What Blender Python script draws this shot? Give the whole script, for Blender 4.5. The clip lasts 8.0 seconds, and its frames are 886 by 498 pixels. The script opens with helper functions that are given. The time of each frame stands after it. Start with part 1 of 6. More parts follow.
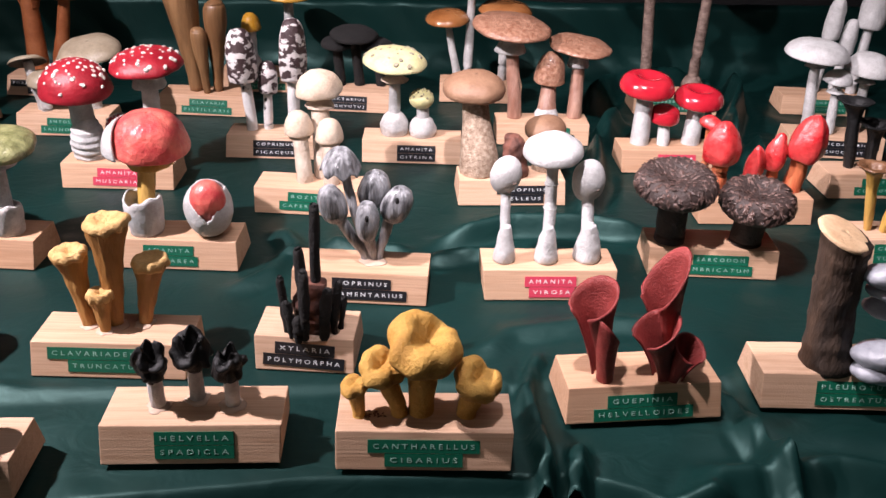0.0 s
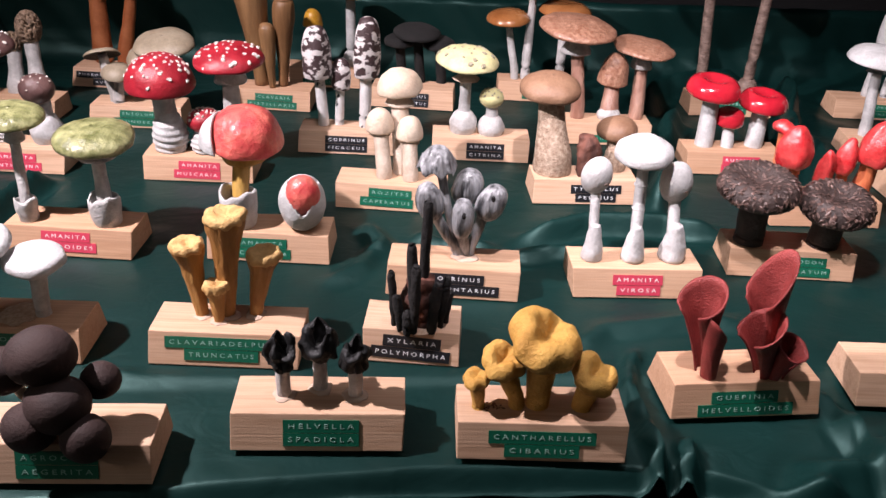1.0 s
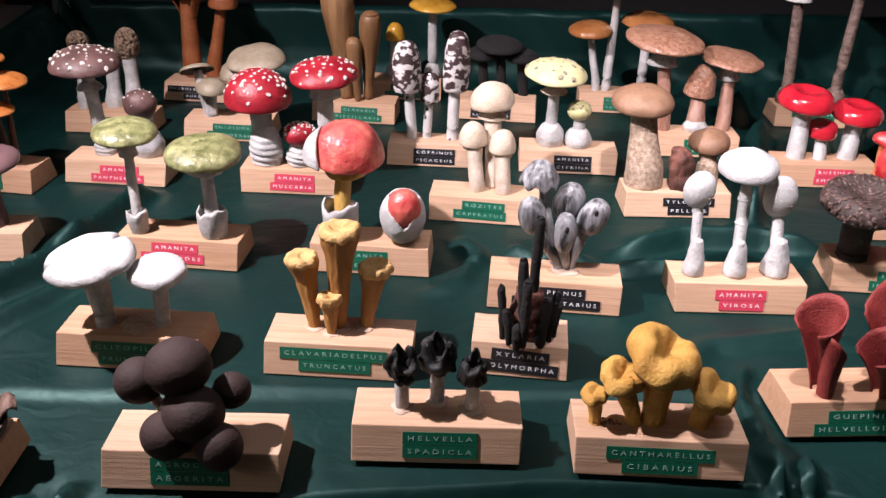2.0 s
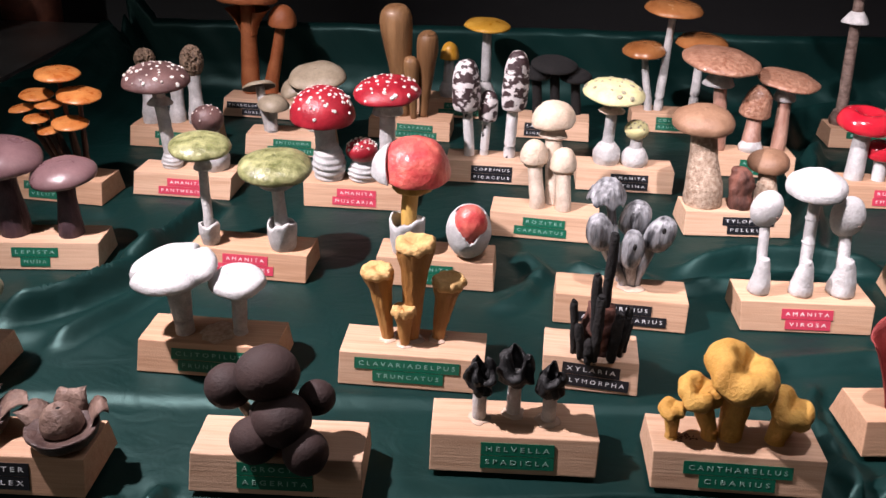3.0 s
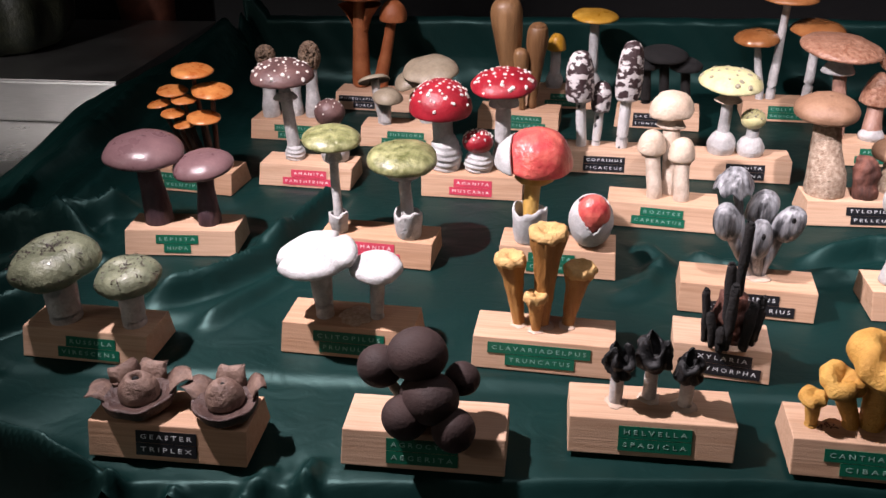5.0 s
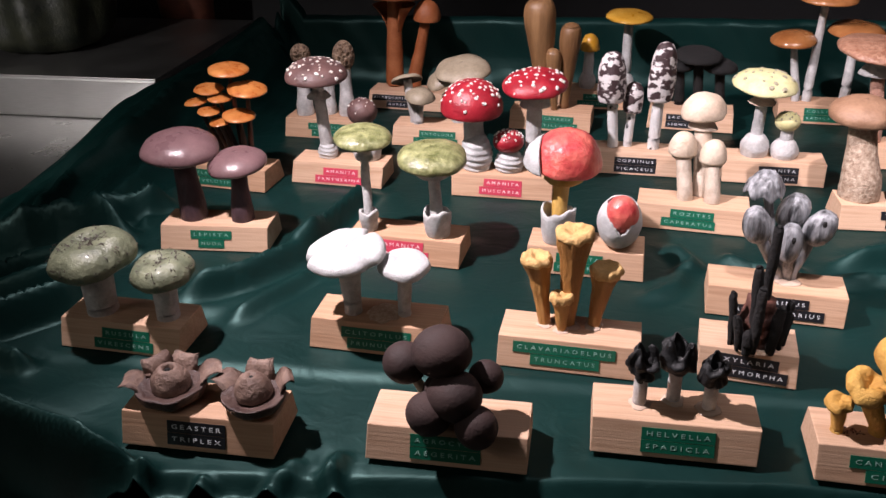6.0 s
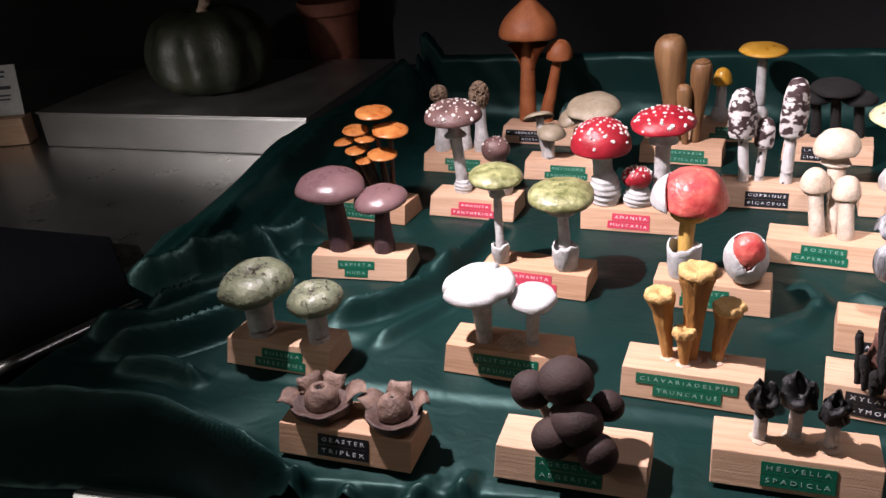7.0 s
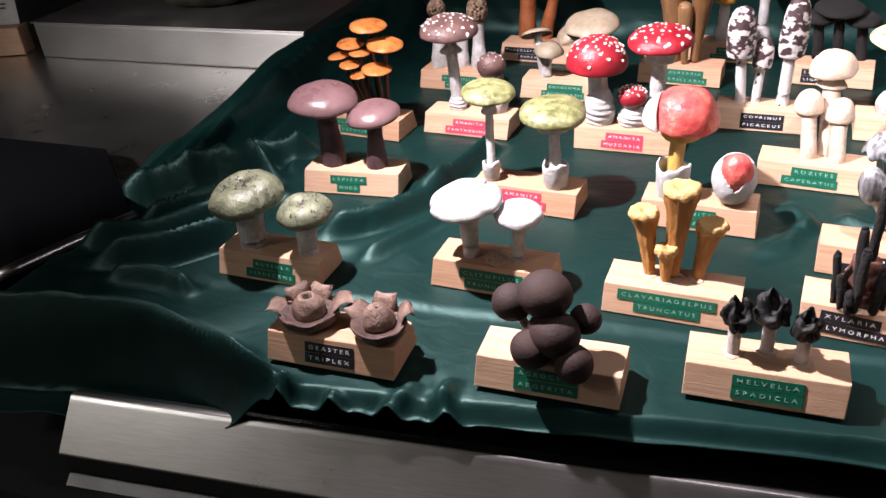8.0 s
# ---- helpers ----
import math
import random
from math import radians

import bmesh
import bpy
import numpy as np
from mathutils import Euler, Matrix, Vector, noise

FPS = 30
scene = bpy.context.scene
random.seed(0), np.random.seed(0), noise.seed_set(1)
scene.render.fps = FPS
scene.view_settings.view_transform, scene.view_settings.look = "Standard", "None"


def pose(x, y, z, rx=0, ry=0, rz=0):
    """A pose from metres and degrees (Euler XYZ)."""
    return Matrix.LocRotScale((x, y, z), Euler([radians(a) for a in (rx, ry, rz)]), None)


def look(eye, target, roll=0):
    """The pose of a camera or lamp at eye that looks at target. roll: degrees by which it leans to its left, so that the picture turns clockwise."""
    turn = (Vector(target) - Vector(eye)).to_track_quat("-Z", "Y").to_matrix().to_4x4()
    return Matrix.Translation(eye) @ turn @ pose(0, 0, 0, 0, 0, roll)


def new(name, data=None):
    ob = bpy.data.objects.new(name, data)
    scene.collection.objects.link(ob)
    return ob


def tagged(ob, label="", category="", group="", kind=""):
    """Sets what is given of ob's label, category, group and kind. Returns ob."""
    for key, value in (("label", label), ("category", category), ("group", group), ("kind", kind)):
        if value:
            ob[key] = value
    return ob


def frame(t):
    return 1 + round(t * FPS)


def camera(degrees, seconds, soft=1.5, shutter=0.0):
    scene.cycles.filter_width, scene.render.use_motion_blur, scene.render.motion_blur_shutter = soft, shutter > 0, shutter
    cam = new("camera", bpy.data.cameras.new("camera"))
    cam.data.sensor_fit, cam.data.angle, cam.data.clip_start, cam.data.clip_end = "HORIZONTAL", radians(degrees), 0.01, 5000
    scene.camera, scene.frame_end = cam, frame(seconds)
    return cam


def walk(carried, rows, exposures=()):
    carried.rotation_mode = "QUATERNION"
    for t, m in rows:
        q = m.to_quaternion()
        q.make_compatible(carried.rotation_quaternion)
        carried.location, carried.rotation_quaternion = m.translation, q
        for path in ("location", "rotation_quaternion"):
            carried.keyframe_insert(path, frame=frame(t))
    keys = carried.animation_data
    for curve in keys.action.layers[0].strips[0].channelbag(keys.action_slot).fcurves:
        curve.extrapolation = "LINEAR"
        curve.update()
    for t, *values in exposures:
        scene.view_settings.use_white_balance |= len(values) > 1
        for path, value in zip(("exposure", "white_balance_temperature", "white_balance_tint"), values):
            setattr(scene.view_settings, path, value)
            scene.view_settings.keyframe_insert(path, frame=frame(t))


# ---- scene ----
cam = camera(56.6, 8.0)
PATH = [
    (0, (-0.003, 0.015, 0.331), (0.124, 1.761, -0.636), 1.9),
    (0.5, (-0.05, 0.003, 0.338), (0.102, 1.746, -0.629), 2.2),
    (1, (-0.074, 0.006, 0.338), (0.055, 1.745, -0.642), 2.9),
    (1.5, (-0.095, 0.007, 0.342), (-0.031, 1.748, -0.641), 2.1),
    (2, (-0.116, 0.004, 0.344), (-0.101, 1.754, -0.625), 1.4),
    (3.3, (-0.162, -0.012, 0.347), (-0.247, 1.758, -0.58), 1.0),
    (3.5, (-0.173, -0.016, 0.35), (-0.29, 1.751, -0.578), 0.7),
    (4, (-0.188, -0.024, 0.352), (-0.367, 1.74, -0.573), 0.0),
    (5.5, (-0.184, -0.027, 0.352), (-0.442, 1.71, -0.606), -1.6),
    (6, (-0.181, -0.031, 0.355), (-0.493, 1.701, -0.596), -1.7),
    (6.5, (-0.18, -0.048, 0.364), (-0.6, 1.672, -0.566), -2.9),
    (7, (-0.169, -0.065, 0.383), (-0.797, 1.616, -0.499), -5.7),
    (7.5, (-0.164, -0.074, 0.382), (-0.864, 1.55, -0.553), -6.1),
    (8, (-0.153, -0.069, 0.38), (-0.778, 1.518, -0.666), -5.2),
]
walk(cam, [(t, look(eye, target, roll)) for t, eye, target, roll in PATH],
     [(0.0, 0.03), (1.0, -0.06), (3.5, -0.10), (4.0, -0.16), (5.5, -0.20), (6.5, -0.20), (7.0, 0.02), (7.5, 0.36), (8.0, 0.58)])

# ---- light ----
world = bpy.data.worlds.new("dark_room")
scene.world = world
world.use_nodes = True
world.node_tree.nodes["Background"].inputs[0].default_value = (0.8, 0.9, 1.0, 1)
world.node_tree.nodes["Background"].inputs[1].default_value = 0.002


def area_lamp(name, eye, target, size, size_y, watts, colour):
    data = bpy.data.lights.new(name, "AREA")
    data.shape, data.size, data.size_y, data.energy, data.color = "RECTANGLE", size, size_y, watts, colour
    ob = new(name, data)
    ob.matrix_world = look(eye, target)
    return ob


def spot_lamp(name, eye, target, watts, cone, blend, colour, radius=0.02):
    data = bpy.data.lights.new(name, "SPOT")
    data.energy, data.spot_size, data.spot_blend, data.color, data.shadow_soft_size = watts, radians(cone), blend, colour, radius
    ob = new(name, data)
    ob.matrix_world = look(eye, target)
    return ob


area_lamp("case_tube_lamp", (0.08, 0.54, 0.66), (0.08, 0.62, 0.0), 0.60, 0.04, 0.9, (1.0, 0.89, 0.95))
spot_lamp("case_spot_lamp", (-0.58, 0.45, 0.68), (-0.08, 0.65, 0.0), 64.0, 94, 1.0, (1.0, 0.88, 0.94), 0.012)
spot_lamp("case_spot_lamp", (0.0, 0.40, 0.68), (0.29, 0.70, 0.0), 36.0, 76, 1.0, (1.0, 0.88, 0.94), 0.012)
# Added fill spot, no fitting of the case: brightens the steel counter and platform.
spot_lamp("case_spot_lamp", (-1.10, 0.17, 0.40), (-1.00, 0.74, -0.04), 25.0, 60, 1.0, (1.0, 0.94, 0.94))
# Added unseen fill: brightens the overhead sheet that the steel rail mirrors.
area_lamp("room_up_lamp", (-0.5, -1.50, 0.9), (-0.5, -0.95, 1.6), 2.0, 0.10, 0.5, (1.0, 0.95, 0.92))
# Added unseen fill at the left, so platform and counter have brightness to reflect.
area_lamp("room_ceiling_lamp", (-1.85, -0.9, 1.5), (-1.85, -0.9, 0.0), 0.5, 0.5, 6.0, (1.0, 0.95, 0.92))


# ---- materials ----
def nodes_of(name):
    m = bpy.data.materials.new(name)
    m.use_nodes = True
    return m, m.node_tree.nodes, m.node_tree.links, m.node_tree.nodes["Principled BSDF"]


def coords(n, l, scale=(1, 1, 1), kind="Object"):
    tc, mp = n.new("ShaderNodeTexCoord"), n.new("ShaderNodeMapping")
    mp.inputs["Scale"].default_value = scale
    l.new(tc.outputs[kind], mp.inputs["Vector"])
    return mp.outputs["Vector"]


def shifted(n, l, vec, amount=7.0):
    info, mul, add = n.new("ShaderNodeObjectInfo"), n.new("ShaderNodeMath"), n.new("ShaderNodeVectorMath")
    mul.operation, mul.inputs[1].default_value = "MULTIPLY", amount
    l.new(info.outputs["Random"], mul.inputs[0])
    l.new(vec, add.inputs[0])
    l.new(mul.outputs[0], add.inputs[1])
    return add.outputs[0]


def noise_of(n, l, vec, scale, detail=4.0, rough=0.6, warp=0.0):
    t = n.new("ShaderNodeTexNoise")
    t.inputs["Scale"].default_value, t.inputs["Detail"].default_value = scale, detail
    t.inputs["Roughness"].default_value, t.inputs["Distortion"].default_value = rough, warp
    l.new(vec, t.inputs["Vector"])
    return t.outputs["Fac"]


def ramp(n, l, fac, stops):
    r = n.new("ShaderNodeValToRGB")
    e = r.color_ramp.elements
    while len(e) < len(stops):
        e.new(0.5)
    for k, (pos, col) in zip(e, stops):
        k.position, k.color = pos, (*col, 1)
    l.new(fac, r.inputs["Fac"])
    return r.outputs["Color"]


def bump(n, l, bsdf, height, strength, dist=0.001):
    b = n.new("ShaderNodeBump")
    b.inputs["Strength"].default_value, b.inputs["Distance"].default_value = strength, dist
    l.new(height, b.inputs["Height"])
    l.new(b.outputs["Normal"], bsdf.inputs["Normal"])


def mixed(n, l, fac, a, b, mode="MIX"):
    m = n.new("ShaderNodeMix")
    m.data_type, m.blend_type = "RGBA", mode
    for sock, v in ((m.inputs[0], fac), (m.inputs[6], a), (m.inputs[7], b)):
        if isinstance(v, bpy.types.NodeSocket):
            l.new(v, sock)
        else:
            sock.default_value = v if isinstance(v, (int, float)) else (*v, 1)
    return m.outputs[2]


def painted(name, dark, light, rough=0.5, scale=60, fine=400, relief=0.5, coat=0.0, streak=(1, 1, 1), lo=0.35, hi=0.68, extra=None):
    """Hand-painted model surface: two tones in brush-sized patches, with a fine relief."""
    m, n, l, b = nodes_of(name)
    v = shifted(n, l, coords(n, l, streak))
    big, small = noise_of(n, l, v, scale, 5), noise_of(n, l, v, fine, 4)
    col = ramp(n, l, big, [(lo, dark), (hi, light)])
    if extra:
        at, tone, size = extra
        col = mixed(n, l, ramp(n, l, noise_of(n, l, v, size, 3, 0.5), [(at, (0, 0, 0)), (min(at + 0.05, 1), (1, 1, 1))]), col, tone)
    l.new(mixed(n, l, 0.22, col, ramp(n, l, small, [(0.3, (0.25, 0.25, 0.25)), (0.7, (1, 1, 1))]), "MULTIPLY"), b.inputs["Base Color"])
    r = n.new("ShaderNodeMapRange")
    r.inputs["To Min"].default_value, r.inputs["To Max"].default_value = max(rough - 0.12, 0.05), min(rough + 0.12, 1)
    l.new(big, r.inputs["Value"])
    l.new(r.outputs[0], b.inputs["Roughness"])
    b.inputs["Coat Weight"].default_value, b.inputs["Coat Roughness"].default_value = coat, 0.12
    bump(n, l, b, small, min(relief * 1.2, 1.0), 0.0016)
    return m


def wood_material():
    m, n, l, b = nodes_of("pine_wood")
    base = shifted(n, l, coords(n, l), 3.0)
    mp = n.new("ShaderNodeMapping")
    mp.inputs["Scale"].default_value = (4, 60, 60)
    l.new(base, mp.inputs["Vector"])
    grain = noise_of(n, l, mp.outputs[0], 3.0, 5, 0.6, 0.4)
    mp2 = n.new("ShaderNodeMapping")
    mp2.inputs["Scale"].default_value = (12, 700, 700)
    l.new(base, mp2.inputs["Vector"])
    fibre = noise_of(n, l, mp2.outputs[0], 1.0, 3)
    saw = noise_of(n, l, base, 900, 3)
    info = n.new("ShaderNodeObjectInfo")
    tone = ramp(n, l, info.outputs["Random"], [(0.0, (0.53, 0.315, 0.195)), (0.5, (0.59, 0.380, 0.250)), (1.0, (0.63, 0.425, 0.295))])
    col = mixed(n, l, 1.0, tone, ramp(n, l, grain, [(0.3, (0.84, 0.78, 0.72)), (0.55, (1, 1, 1)), (0.75, (0.94, 0.91, 0.87))]), "MULTIPLY")
    col = mixed(n, l, 0.35, col, ramp(n, l, fibre, [(0.3, (0.55, 0.5, 0.45)), (0.6, (1, 1, 1))]), "MULTIPLY")
    l.new(col, b.inputs["Base Color"])
    b.inputs["Roughness"].default_value = 0.62
    hgt = mixed(n, l, 0.5, fibre, saw)
    bump(n, l, b, hgt, 0.55, 0.0006)
    return m


def satin_material():
    m, n, l, b = nodes_of("green_satin")
    v = coords(n, l)
    big = noise_of(n, l, v, 9, 4)
    weave = noise_of(n, l, coords(n, l, (1, 3, 1)), 900, 2)
    crease = noise_of(n, l, coords(n, l, (1, 1.4, 1)), 34, 3, 0.5, 0.8)
    l.new(ramp(n, l, big, [(0.3, (0.0014, 0.0120, 0.0108)), (0.7, (0.0026, 0.0195, 0.0175))]), b.inputs["Base Color"])
    b.inputs["Roughness"].default_value = 0.47
    b.inputs["Specular IOR Level"].default_value = 0.42
    b.inputs["Specular Tint"].default_value = (0.55, 0.95, 0.88, 1)
    fine = n.new("ShaderNodeBump")
    fine.inputs["Strength"].default_value, fine.inputs["Distance"].default_value = 0.10, 0.0004
    l.new(weave, fine.inputs["Height"])
    wide = n.new("ShaderNodeBump")
    wide.inputs["Strength"].default_value, wide.inputs["Distance"].default_value = 0.30, 0.0035
    l.new(crease, wide.inputs["Height"])
    l.new(fine.outputs["Normal"], wide.inputs["Normal"])
    l.new(wide.outputs["Normal"], b.inputs["Normal"])
    return m


def steel_material(name, base, rough, streak):
    m, n, l, b = nodes_of(name)
    v = coords(n, l, streak)
    f = noise_of(n, l, v, 40, 4)
    l.new(ramp(n, l, f, [(0.3, tuple(c * 0.8 for c in base)), (0.7, base)]), b.inputs["Base Color"])
    b.inputs["Metallic"].default_value = 1.0
    r = n.new("ShaderNodeMapRange")
    r.inputs["To Min"].default_value, r.inputs["To Max"].default_value = rough * 0.7, rough * 1.3
    l.new(noise_of(n, l, coords(n, l), 14, 4), r.inputs["Value"])
    l.new(r.outputs[0], b.inputs["Roughness"])
    bump(n, l, b, f, 0.1, 0.0004)
    return m


def plain(name, col, rough=0.5, metal=0.0, spec=0.5):
    m, n, l, b = nodes_of(name)
    f = noise_of(n, l, coords(n, l), 120, 3)
    l.new(ramp(n, l, f, [(0.3, tuple(c * 0.85 for c in col)), (0.7, col)]), b.inputs["Base Color"])
    b.inputs["Roughness"].default_value, b.inputs["Metallic"].default_value = rough, metal
    b.inputs["Specular IOR Level"].default_value = spec
    return m


WOOD, SATIN = wood_material(), satin_material()
STEEL = steel_material("brushed_steel", (0.50, 0.49, 0.48), 0.30, (1, 30, 30))
STEEL_BOX = steel_material("matt_steel", (0.52, 0.51, 0.50), 0.42, (1, 30, 30))
STEEL_TOP = steel_material("worn_steel_counter", (0.70, 0.69, 0.68), 0.30, (2, 25, 25))
DARK_STEEL = steel_material("dark_steel", (0.10, 0.10, 0.10), 0.42, (1, 30, 30))
BLACK_GLASS = plain("black_glass", (0.004, 0.004, 0.005), 0.08)
# Pale surface of the unseen sheets that are added for the steel to reflect.
BOUNCE_PALE = plain("pale_bounce_surface", (0.55, 0.52, 0.48), 0.8)
ROOM_FLOOR = plain("dark_floor", (0.03, 0.03, 0.032), 0.6)
DARK = plain("dark_case_paint", (0.012, 0.012, 0.013), 0.7)
TAPE = {"g": plain("green_label_tape", (0.006, 0.115, 0.064), 0.38), "k": plain("black_label_tape", (0.012, 0.013, 0.016), 0.36),
        "r": plain("red_label_tape", (0.58, 0.055, 0.10), 0.4)}
EMBOSS = {"g": plain("embossed_green_white", (0.25, 0.44, 0.36), 0.6), "k": plain("embossed_black_white", (0.72, 0.74, 0.76), 0.6),
          "r": plain("embossed_red_white", (0.88, 0.74, 0.74), 0.6)}
GLUE = plain("dried_glue", (0.60, 0.45, 0.35), 0.10)
WHITE = painted("white_model_paint", (0.44, 0.435, 0.43), (0.63, 0.63, 0.625), 0.55, 70, 500, 0.5)
OFFWHITE = painted("greyish_white_paint", (0.42, 0.41, 0.40), (0.66, 0.645, 0.63), 0.6, 90, 450, 0.7)
CREAM = painted("cream_stem_paint", (0.50, 0.40, 0.31), (0.66, 0.56, 0.46), 0.6, 80, 400, 0.6)
CREAM_CAP = painted("cream_cap_paint", (0.60, 0.46, 0.34), (0.74, 0.62, 0.49), 0.5, 60, 420, 0.5)
RED = painted("fly_agaric_red", (0.26, 0.01, 0.02), (0.42, 0.02, 0.034), 0.38, 60, 380, 0.35)
RED_GLOSS = painted("glossy_red_cap", (0.48, 0.012, 0.028), (0.6, 0.028, 0.045), 0.16, 40, 150, 0.12, 0.6)
RED_WAX = painted("waxy_scarlet", (0.56, 0.024, 0.030), (0.78, 0.090, 0.085), 0.3, 90, 260, 0.5, 0.3)
RED_ORANGE = painted("orange_red_cap", (0.60, 0.055, 0.065), (0.80, 0.20, 0.15), 0.34, 70, 180, 0.9, 0.22)
ORANGE_STEM = painted("orange_stem", (0.52, 0.10, 0.04), (0.72, 0.24, 0.10), 0.5, 60, 300, 0.5, 0, (1, 1, 0.2))
YELLOW_STEM = painted("ochre_yellow_stem", (0.46, 0.26, 0.05), (0.66, 0.42, 0.12), 0.5, 60, 300, 0.6, 0, (1, 1, 0.2))
OCHRE = painted("ochre_club", (0.28, 0.125, 0.030), (0.50, 0.255, 0.072), 0.62, 45, 350, 0.8, 0, (1, 1, 0.25))
OCHRE_TOP = painted("yellow_club_top", (0.60, 0.35, 0.12), (0.78, 0.50, 0.21), 0.7, 120, 500, 0.9)
CHANTERELLE = painted("chanterelle_yellow", (0.50, 0.255, 0.045), (0.68, 0.40, 0.095), 0.72, 70, 520, 0.7)
JELLY_RED = painted("matt_brick_red", (0.17, 0.016, 0.014), (0.31, 0.042, 0.037), 0.62, 50, 700, 0.5)
BLACK_VELVET = painted("black_crumpled_paint", (0.002, 0.002, 0.0025), (0.006, 0.006, 0.007), 0.62, 70, 300, 0.7)
CHARCOAL = painted("charcoal_black", (0.003, 0.003, 0.003), (0.012, 0.01, 0.0095), 0.92, 90, 500, 1.0)
BARK_BROWN = painted("reddish_dead_wood", (0.03, 0.011, 0.008), (0.2, 0.075, 0.05), 0.7, 80, 350, 1.0, 0, (1, 1, 0.3))
BARK = painted("brown_bark", (0.018, 0.010, 0.006), (0.085, 0.048, 0.028), 0.75, 70, 300, 1.0, 0, (1, 1, 0.3))
CUT_WOOD = painted("cut_branch_wood", (0.50, 0.32, 0.18), (0.66, 0.47, 0.29), 0.6, 80, 400, 0.4)
OYSTER = painted("oyster_grey", (0.22, 0.23, 0.26), (0.40, 0.41, 0.45), 0.4, 60, 300, 0.3)
BROWN_DARK = painted("dark_brown_cap", (0.026, 0.012, 0.0105), (0.044, 0.021, 0.0175), 0.78, 40, 500, 0.3)
SCALY = painted("dark_scaly_cap", (0.03, 0.017, 0.014), (0.2, 0.12, 0.1), 0.34, 150, 420, 0.9)
SARC_STEM = painted("dark_brown_stem", (0.026, 0.016, 0.014), (0.066, 0.042, 0.036), 0.6, 60, 400, 0.6)
MAUVE = painted("mauve_cap", (0.145, 0.08, 0.084), (0.22, 0.128, 0.13), 0.30, 35, 500, 0.15, 0.15)
MAUVE_STEM = painted("dark_mauve_stem", (0.035, 0.018, 0.022), (0.095, 0.050, 0.060), 0.55, 70, 320, 0.7, 0, (1, 1, 0.25))
MOSS = painted("cracked_grey_green_cap", (0.12, 0.135, 0.085), (0.25, 0.265, 0.17), 0.36, 70, 230, 0.7, 0.15)
GREEN_CAP = painted("olive_green_cap", (0.12, 0.13, 0.045), (0.4, 0.4, 0.19), 0.32, 120, 190, 0.9, 0.35)
BROWN_WART = painted("panther_brown_cap", (0.075, 0.038, 0.036), (0.17, 0.092, 0.082), 0.45, 40, 420, 0.4)
PALE_YELLOW = painted("pale_yellow_cap", (0.60, 0.56, 0.27), (0.74, 0.70, 0.40), 0.5, 50, 350, 0.35)
TAN = painted("tan_matt_cap", (0.22, 0.115, 0.066), (0.33, 0.19, 0.115), 0.55, 45, 380, 0.4)
TAN_STEM = painted("netted_tan_stem", (0.27, 0.175, 0.115), (0.58, 0.46, 0.35), 0.65, 260, 500, 0.9)
RUB_CAP = painted("flaky_copper_cap", (0.25, 0.105, 0.06), (0.48, 0.27, 0.18), 0.36, 230, 260, 1.0, 0.2)
RUB_STEM = painted("pinkish_brown_stem", (0.27, 0.13, 0.09), (0.46, 0.28, 0.21), 0.42, 70, 320, 0.6, 0.15, (1, 1, 0.3))
COPPER = painted("shiny_copper_brown_cap", (0.27, 0.095, 0.028), (0.40, 0.17, 0.06), 0.24, 30, 220, 0.2, 0.5)
ORANGE = painted("glossy_orange_cap", (0.42, 0.125, 0.028), (0.62, 0.26, 0.075), 0.3, 70, 350, 0.3, 0.3)
FLAM_STEM = painted("dark_velvet_stem", (0.022, 0.010, 0.008), (0.14, 0.055, 0.032), 0.6, 80, 300, 0.7, 0, (1, 1, 0.2))
RUST = painted("rusty_orange_paint", (0.30, 0.085, 0.026), (0.44, 0.15, 0.055), 0.55, 45, 380, 0.4)
CLUB = painted("brown_wooden_club", (0.17, 0.082, 0.033), (0.33, 0.18, 0.078), 0.5, 60, 300, 0.5, 0.1, (1, 1, 0.12))
GREY_BEIGE = painted("grey_beige_cap", (0.24, 0.19, 0.13), (0.36, 0.30, 0.215), 0.45, 50, 350, 0.35)
GILL = painted("grey_brown_gills", (0.10, 0.065, 0.05), (0.17, 0.12, 0.095), 0.6, 90, 400, 0.6)
MOREL = painted("honeycomb_tan", (0.12, 0.075, 0.05), (0.42, 0.29, 0.19), 0.6, 260, 600, 1.0)
SILVER = painted("silvery_grey_paint", (0.028, 0.029, 0.032), (0.44, 0.45, 0.47), 0.34, 170, 380, 0.9, 0.1, (1, 1, 0.13), 0.34, 0.66)
MAGPIE = painted("black_cap_with_white_flakes", (0.045, 0.024, 0.026), (0.060, 0.034, 0.036), 0.5, 60, 300, 0.6, 0, (1, 1, 1.5), extra=(0.49, (0.74, 0.70, 0.69), 105))
MAGPIE_STEM = painted("white_stem_with_dark_flecks", (0.58, 0.57, 0.56), (0.74, 0.73, 0.72), 0.5, 60, 300, 0.6, 0, (1, 1, 0.6), extra=(0.62, (0.02, 0.018, 0.018), 110))
SNAKE_STEM = painted("banded_brown_stem", (0.10, 0.062, 0.048), (0.27, 0.19, 0.155), 0.6, 190, 400, 1.0, 0, (0.5, 0.5, 1))
PUFF = painted("pinkish_brown_earthstar", (0.14, 0.082, 0.062), (0.30, 0.20, 0.155), 0.6, 80, 320, 0.9)
PUFF_DARK = painted("dark_earthstar_bowl", (0.05, 0.026, 0.022), (0.12, 0.070, 0.056), 0.5, 80, 320, 0.8)
TUBE_BROWN = painted("translucent_brown_cap", (0.10, 0.045, 0.02), (0.24, 0.12, 0.06), 0.3, 80, 300, 0.7, 0.3)
